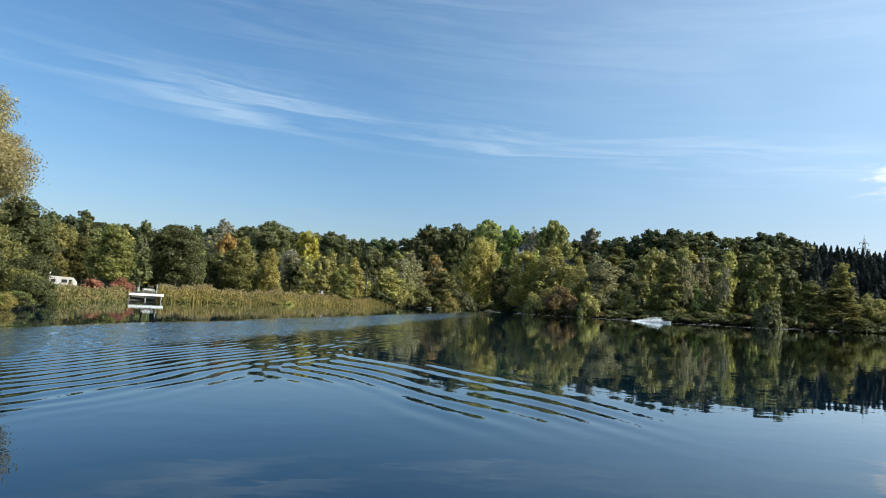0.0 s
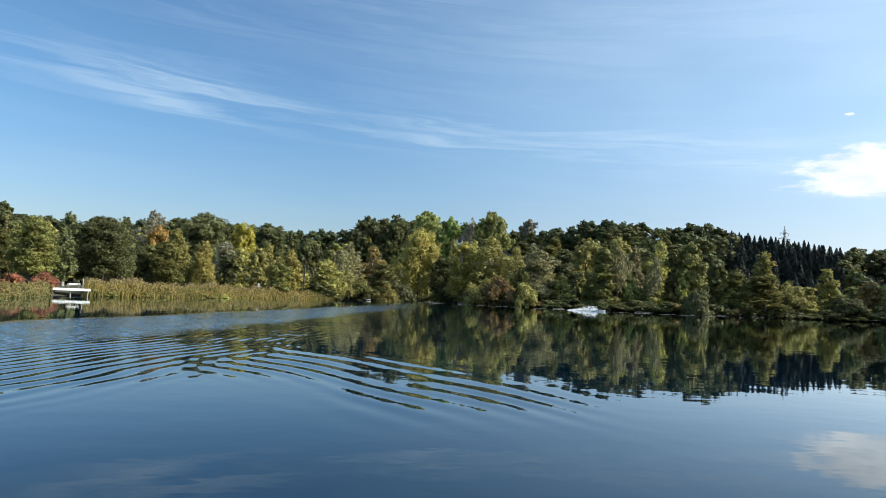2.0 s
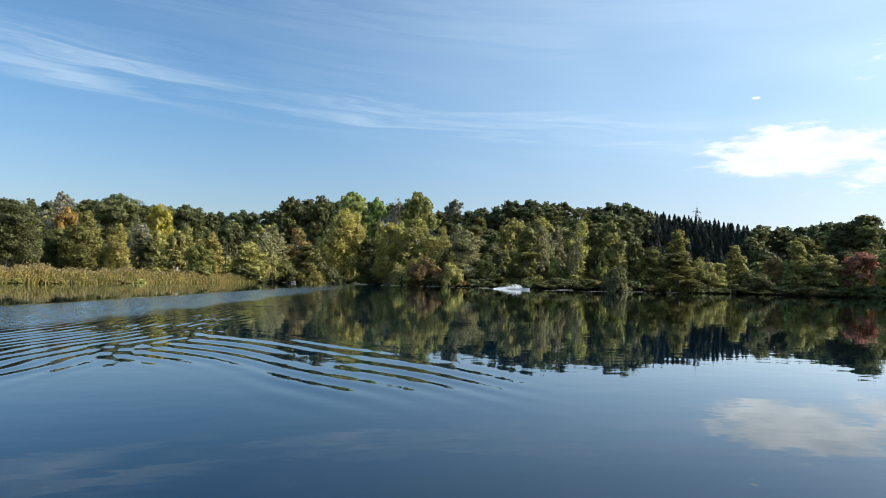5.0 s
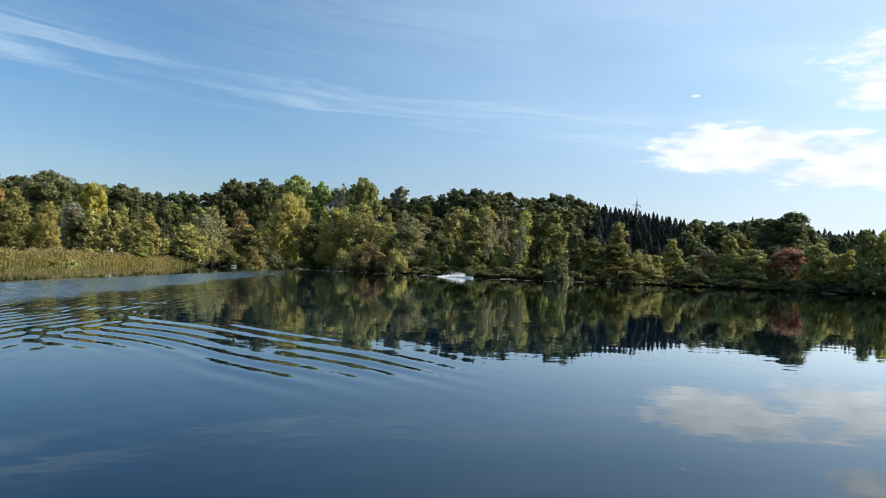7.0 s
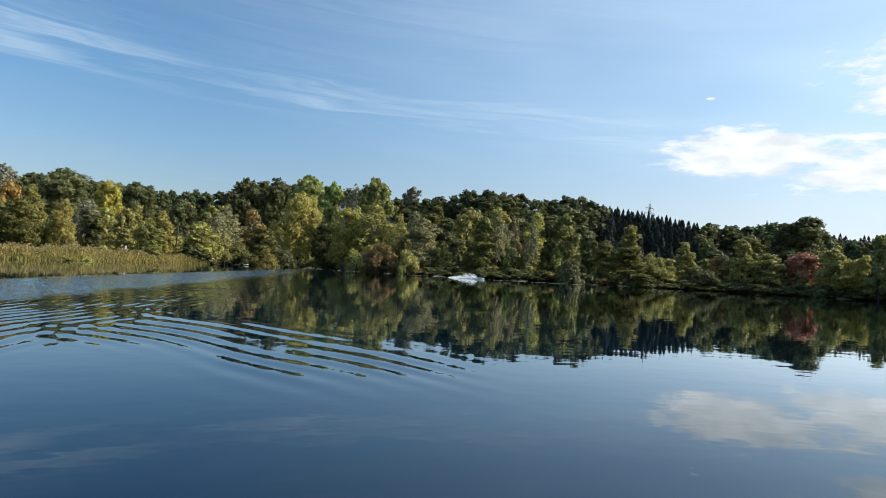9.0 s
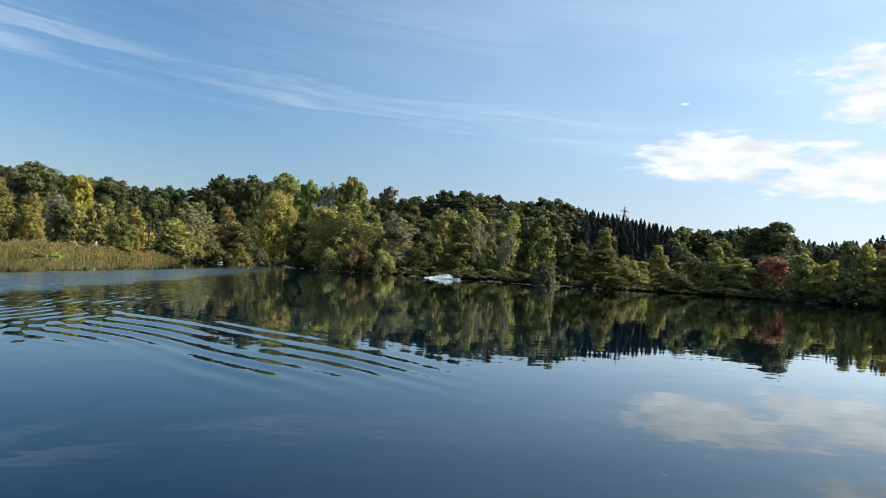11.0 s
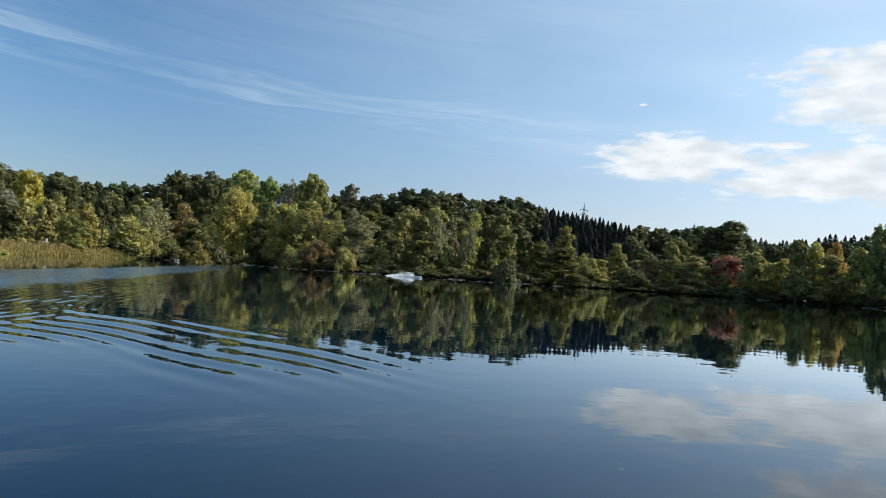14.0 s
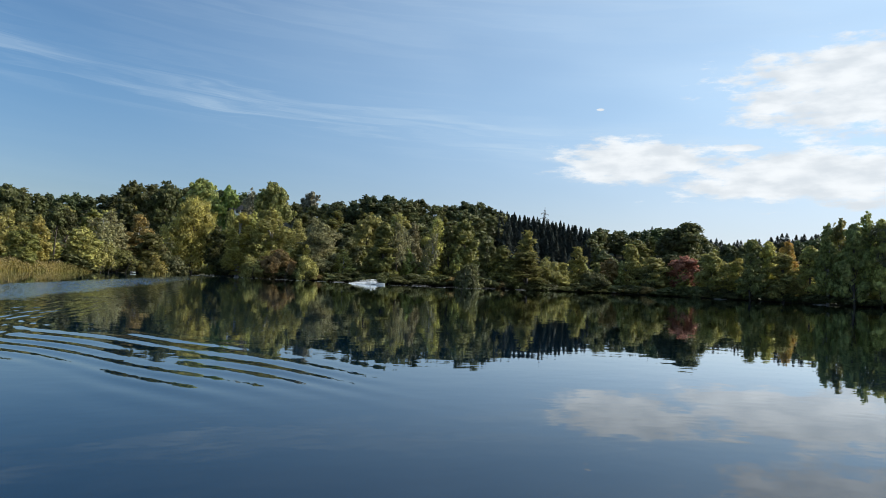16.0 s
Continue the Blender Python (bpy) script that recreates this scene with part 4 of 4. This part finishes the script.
# ---- house on the slope ----
def house(x, y, z, turn, w, d, h):
    b = thing("house", x, y, z, turn, "small white house with a tiled roof among hillside trees", "house")
    wall = part("wall", box(bmesh.new(), -w / 2, w / 2, -d / 2, d / 2, -2.0, h), WHITE_PAINT, b)
    bm = bmesh.new()
    o = 0.5
    pts = [(-w / 2 - o, -d / 2 - o, h), (w / 2 + o, -d / 2 - o, h), (w / 2 + o, d / 2 + o, h), (-w / 2 - o, d / 2 + o, h), (-w / 2 - o, 0, h + d * 0.42), (w / 2 + o, 0, h + d * 0.42)]
    vs = [bm.verts.new(p) for p in pts]
    for f in ((0, 1, 5, 4), (2, 3, 4, 5), (1, 2, 5), (3, 0, 4), (3, 2, 1, 0)):
        bm.faces.new([vs[i] for i in f])
    bmesh.ops.recalc_face_normals(bm, faces=bm.faces)
    part("roof", bm, ROOF_TILE, b)
    for u in (-w * 0.28, w * 0.22):
        win = part("window", box(bmesh.new(), u - 0.6, u + 0.6, -d / 2 - 0.03, -d / 2 + 0.02, h * 0.4, h * 0.4 + 1.2), DARK_GLASS, b)


px, py = polar(6.3, 236)
house(px, py, 2 + 236 * math.tan(radians(4.2)), -4, 3.6, 4.5, 2.0)
px, py = polar(7.4, 240)
house(px, py, 2 + 240 * math.tan(radians(3.4)), 25, 6, 6, 2.0)


# ---- power pylon beyond the plantation ----
def pylon(x, y, z, high):
    p = thing("power_pylon", x, y, z, 20, "grey steel lattice power pylon behind the woods", "pylon")

    def strut(name, a, b, r, parent):
        return tube_part(name, [a, b], [r, r], GREY_STEEL, parent, 5)
    half = 3.0
    for sx in (-1, 1):
        for sy in (-1, 1):
            strut("leg", (sx * half, sy * half, 0), (sx * 0.35, sy * 0.35, high), 0.15, p)
    levels = [high * f for f in (0.0, 0.18, 0.34, 0.48, 0.60, 0.70, 0.79, 0.87, 0.94)]
    for a, b in zip(levels, levels[1:]):
        ra, rb = half + (0.35 - half) * a / high, half + (0.35 - half) * b / high
        for sy in (-1, 1):
            strut("brace", (-ra, sy * ra, a), (rb, sy * rb, b), 0.1, p)
            strut("brace", (ra, sy * ra, a), (-rb, sy * rb, b), 0.1, p)
    for f, w in ((0.80, 7.0), (0.91, 5.2)):
        z0 = high * f
        arm = strut("cross_arm", (-w, 0, z0), (w, 0, z0), 0.2, p)
        for sx in (-1, 1):
            strut("stay", (sx * w, 0, z0), (0, 0, z0 + 1.8), 0.1, arm)
            strut("insulator", (sx * w * 0.95, 0, z0), (sx * w * 0.95, 0, z0 - 1.6), 0.16, arm)
    strut("peak", (0, 0, high), (0, 0, high + 2.5), 0.18, p)


D_PYLON = 620.0
px, py = polar(31.75, D_PYLON)
PYLON_FOOT = gz(px, py)
pylon(px, py, PYLON_FOOT, 2 + D_PYLON * math.tan(radians(6.35)) - PYLON_FOOT - 2.5)


# ---- small floats and driftwood along the far waterline ----
def float_box(x, y, turn, w, d, h):
    f = thing("swimming_raft", x, y, 0, turn, "small pale floating raft moored near the shore", "raft")
    part("deck", box(bmesh.new(), -w / 2, w / 2, -d / 2, d / 2, h * 0.45, h, 0.03), WHITE_PAINT, f)
    for u in (-w * 0.32, w * 0.32):
        tube_part("barrel", [(u, -d / 2 + 0.05, 0.05), (u, d / 2 - 0.05, 0.05)], [0.16, 0.16], STEEL, f, 10)


float_box(*polar(-0.9, 153), 5, 1.1, 1.0, 0.3)


def log(x, y, turn, length, r):
    n = thing("driftwood_log", x, y, 0.06, turn, "pale bleached log floating along the shore", "log", "logs along the shore")
    tube_part("stem", [(-length / 2, 0, 0), (-length / 5, 0.1, 0.05), (length / 5, -0.05, 0.02), (length / 2, 0.08, 0.0)], [r, r * 1.1, r, r * 0.7], OLD_WOOD, n)
    tube_part("stub", [(-length / 5, 0.1, 0.05), (-length / 5 - 0.3, 0.2, r * 2.6)], [r * 0.5, r * 0.25], OLD_WOOD, n, 6)


for az, d, ln in ((4.4, 168, 3.5), (14.9, 156, 2.4), (21.6, 160, 3.6), (27.2, 167, 4.5), (30.0, 172, 2.6), (45.6, 186, 3.0), (52.4, 178, 3.0)):
    log(*polar(az, d), -az + 4, ln, 0.04)


# ---- the model speedboat, its plume and its foam line ----
bx, by = polar(18.3, 141)
boat = thing("speedboat", bx, by, 0.0, -22, "small white model speedboat racing across the lake", "boat")
bm = bmesh.new()
ring = [(-0.8, 0.34), (0.1, 0.36), (0.6, 0.22), (0.95, 0.0)]
top = [bm.verts.new((u, v, 0.34)) for u, v in ring] + [bm.verts.new((u, -v, 0.34)) for u, v in ring[-2::-1]]
low = [bm.verts.new((u * 0.92, v * 0.55, -0.04)) for u, v in ring] + [bm.verts.new((u * 0.92, -v * 0.55, -0.04)) for u, v in ring[-2::-1]]
bm.faces.new(top), bm.faces.new(low)
for i in range(len(top)):
    j = (i + 1) % len(top)
    bm.faces.new((low[i], low[j], top[j], top[i]))
bmesh.ops.recalc_face_normals(bm, faces=bm.faces)
part("hull", bm, WHITE_PAINT, boat)
part("canopy", box(bmesh.new(), -0.35, 0.3, -0.17, 0.17, 0.345, 0.52, 0.07), DARK_GLASS, boat)
part("tail_wing", box(bmesh.new(), -0.8, -0.6, -0.3, 0.3, 0.5, 0.54, 0.01), WHITE_PAINT, boat)
for v in (-0.25, 0.25):
    part("wing_strut", box(bmesh.new(), -0.75, -0.66, v - 0.02, v + 0.02, 0.34, 0.497), WHITE_PAINT, boat)


def spray(x, y, turn):
    """Droplets thrown up behind the boat, thinning upwards and backwards."""
    r = np.random.default_rng(8)
    n = 15000
    u = r.uniform(0, 1, n) ** 1.15
    h = r.exponential(0.24, n) * (1.3 * smooth(u / 0.16) * (1 - u) ** 1.3 + 0.10)
    at = np.stack([-0.5 - 5.8 * u + r.normal(0, 0.15, n), r.normal(0, 0.35, n) * (0.4 + u), 0.03 + np.clip(h, 0, 1.0)], 1)
    ob = new("spray", leaves_mesh("spray", at, r.normal(size=(n, 3)), 0.062, r, SPRAY))
    ob.matrix_world = pose(x, y, 0, 0, 0, turn)
    tagged(ob, "white water spray thrown up behind the speedboat", "spray", kind="stuff")


spray(bx, by, -22)


def foam_line(stops):
    """A low broken ridge of foam along the boat's course."""
    r = np.random.default_rng(11)
    pts = []
    for (a0, d0), (a1, d1) in zip(stops, stops[1:]):
        for i in range(40):
            f = i / 40
            pts.append(polar(a0 + (a1 - a0) * f, d0 + (d1 - d0) * f))
    pts = np.array(pts)
    n = len(pts)
    hgt = 0.006 + 0.018 * r.uniform(0, 1, n) * (0.5 + 0.5 * np.sin(np.arange(n) * 0.23))
    rows = []
    for off, f in ((-0.32, -0.3), (-0.12, 0.6), (0.0, 0.8), (0.15, 0.5), (0.32, -0.3)):
        rows.append(np.stack([pts[:, 0], pts[:, 1] + off, hgt * f], 1))
    co = np.stack(rows, 1).reshape(-1, 3)
    i = np.arange(n - 1)[:, None] * 5
    fa = np.concatenate([i + np.array([[j, j + 5, j + 6, j + 1]]) for j in range(4)], 0)
    ob = new("foam_line", quads_mesh("foam_line", co, fa, FOAM_OLD, True))
    tagged(ob, "thin white line of foam left on the water", "foam", kind="stuff")


foam_line([(3.2, 160), (8, 154), (13, 149), (18.3, 142), (23, 146), (27, 152)])
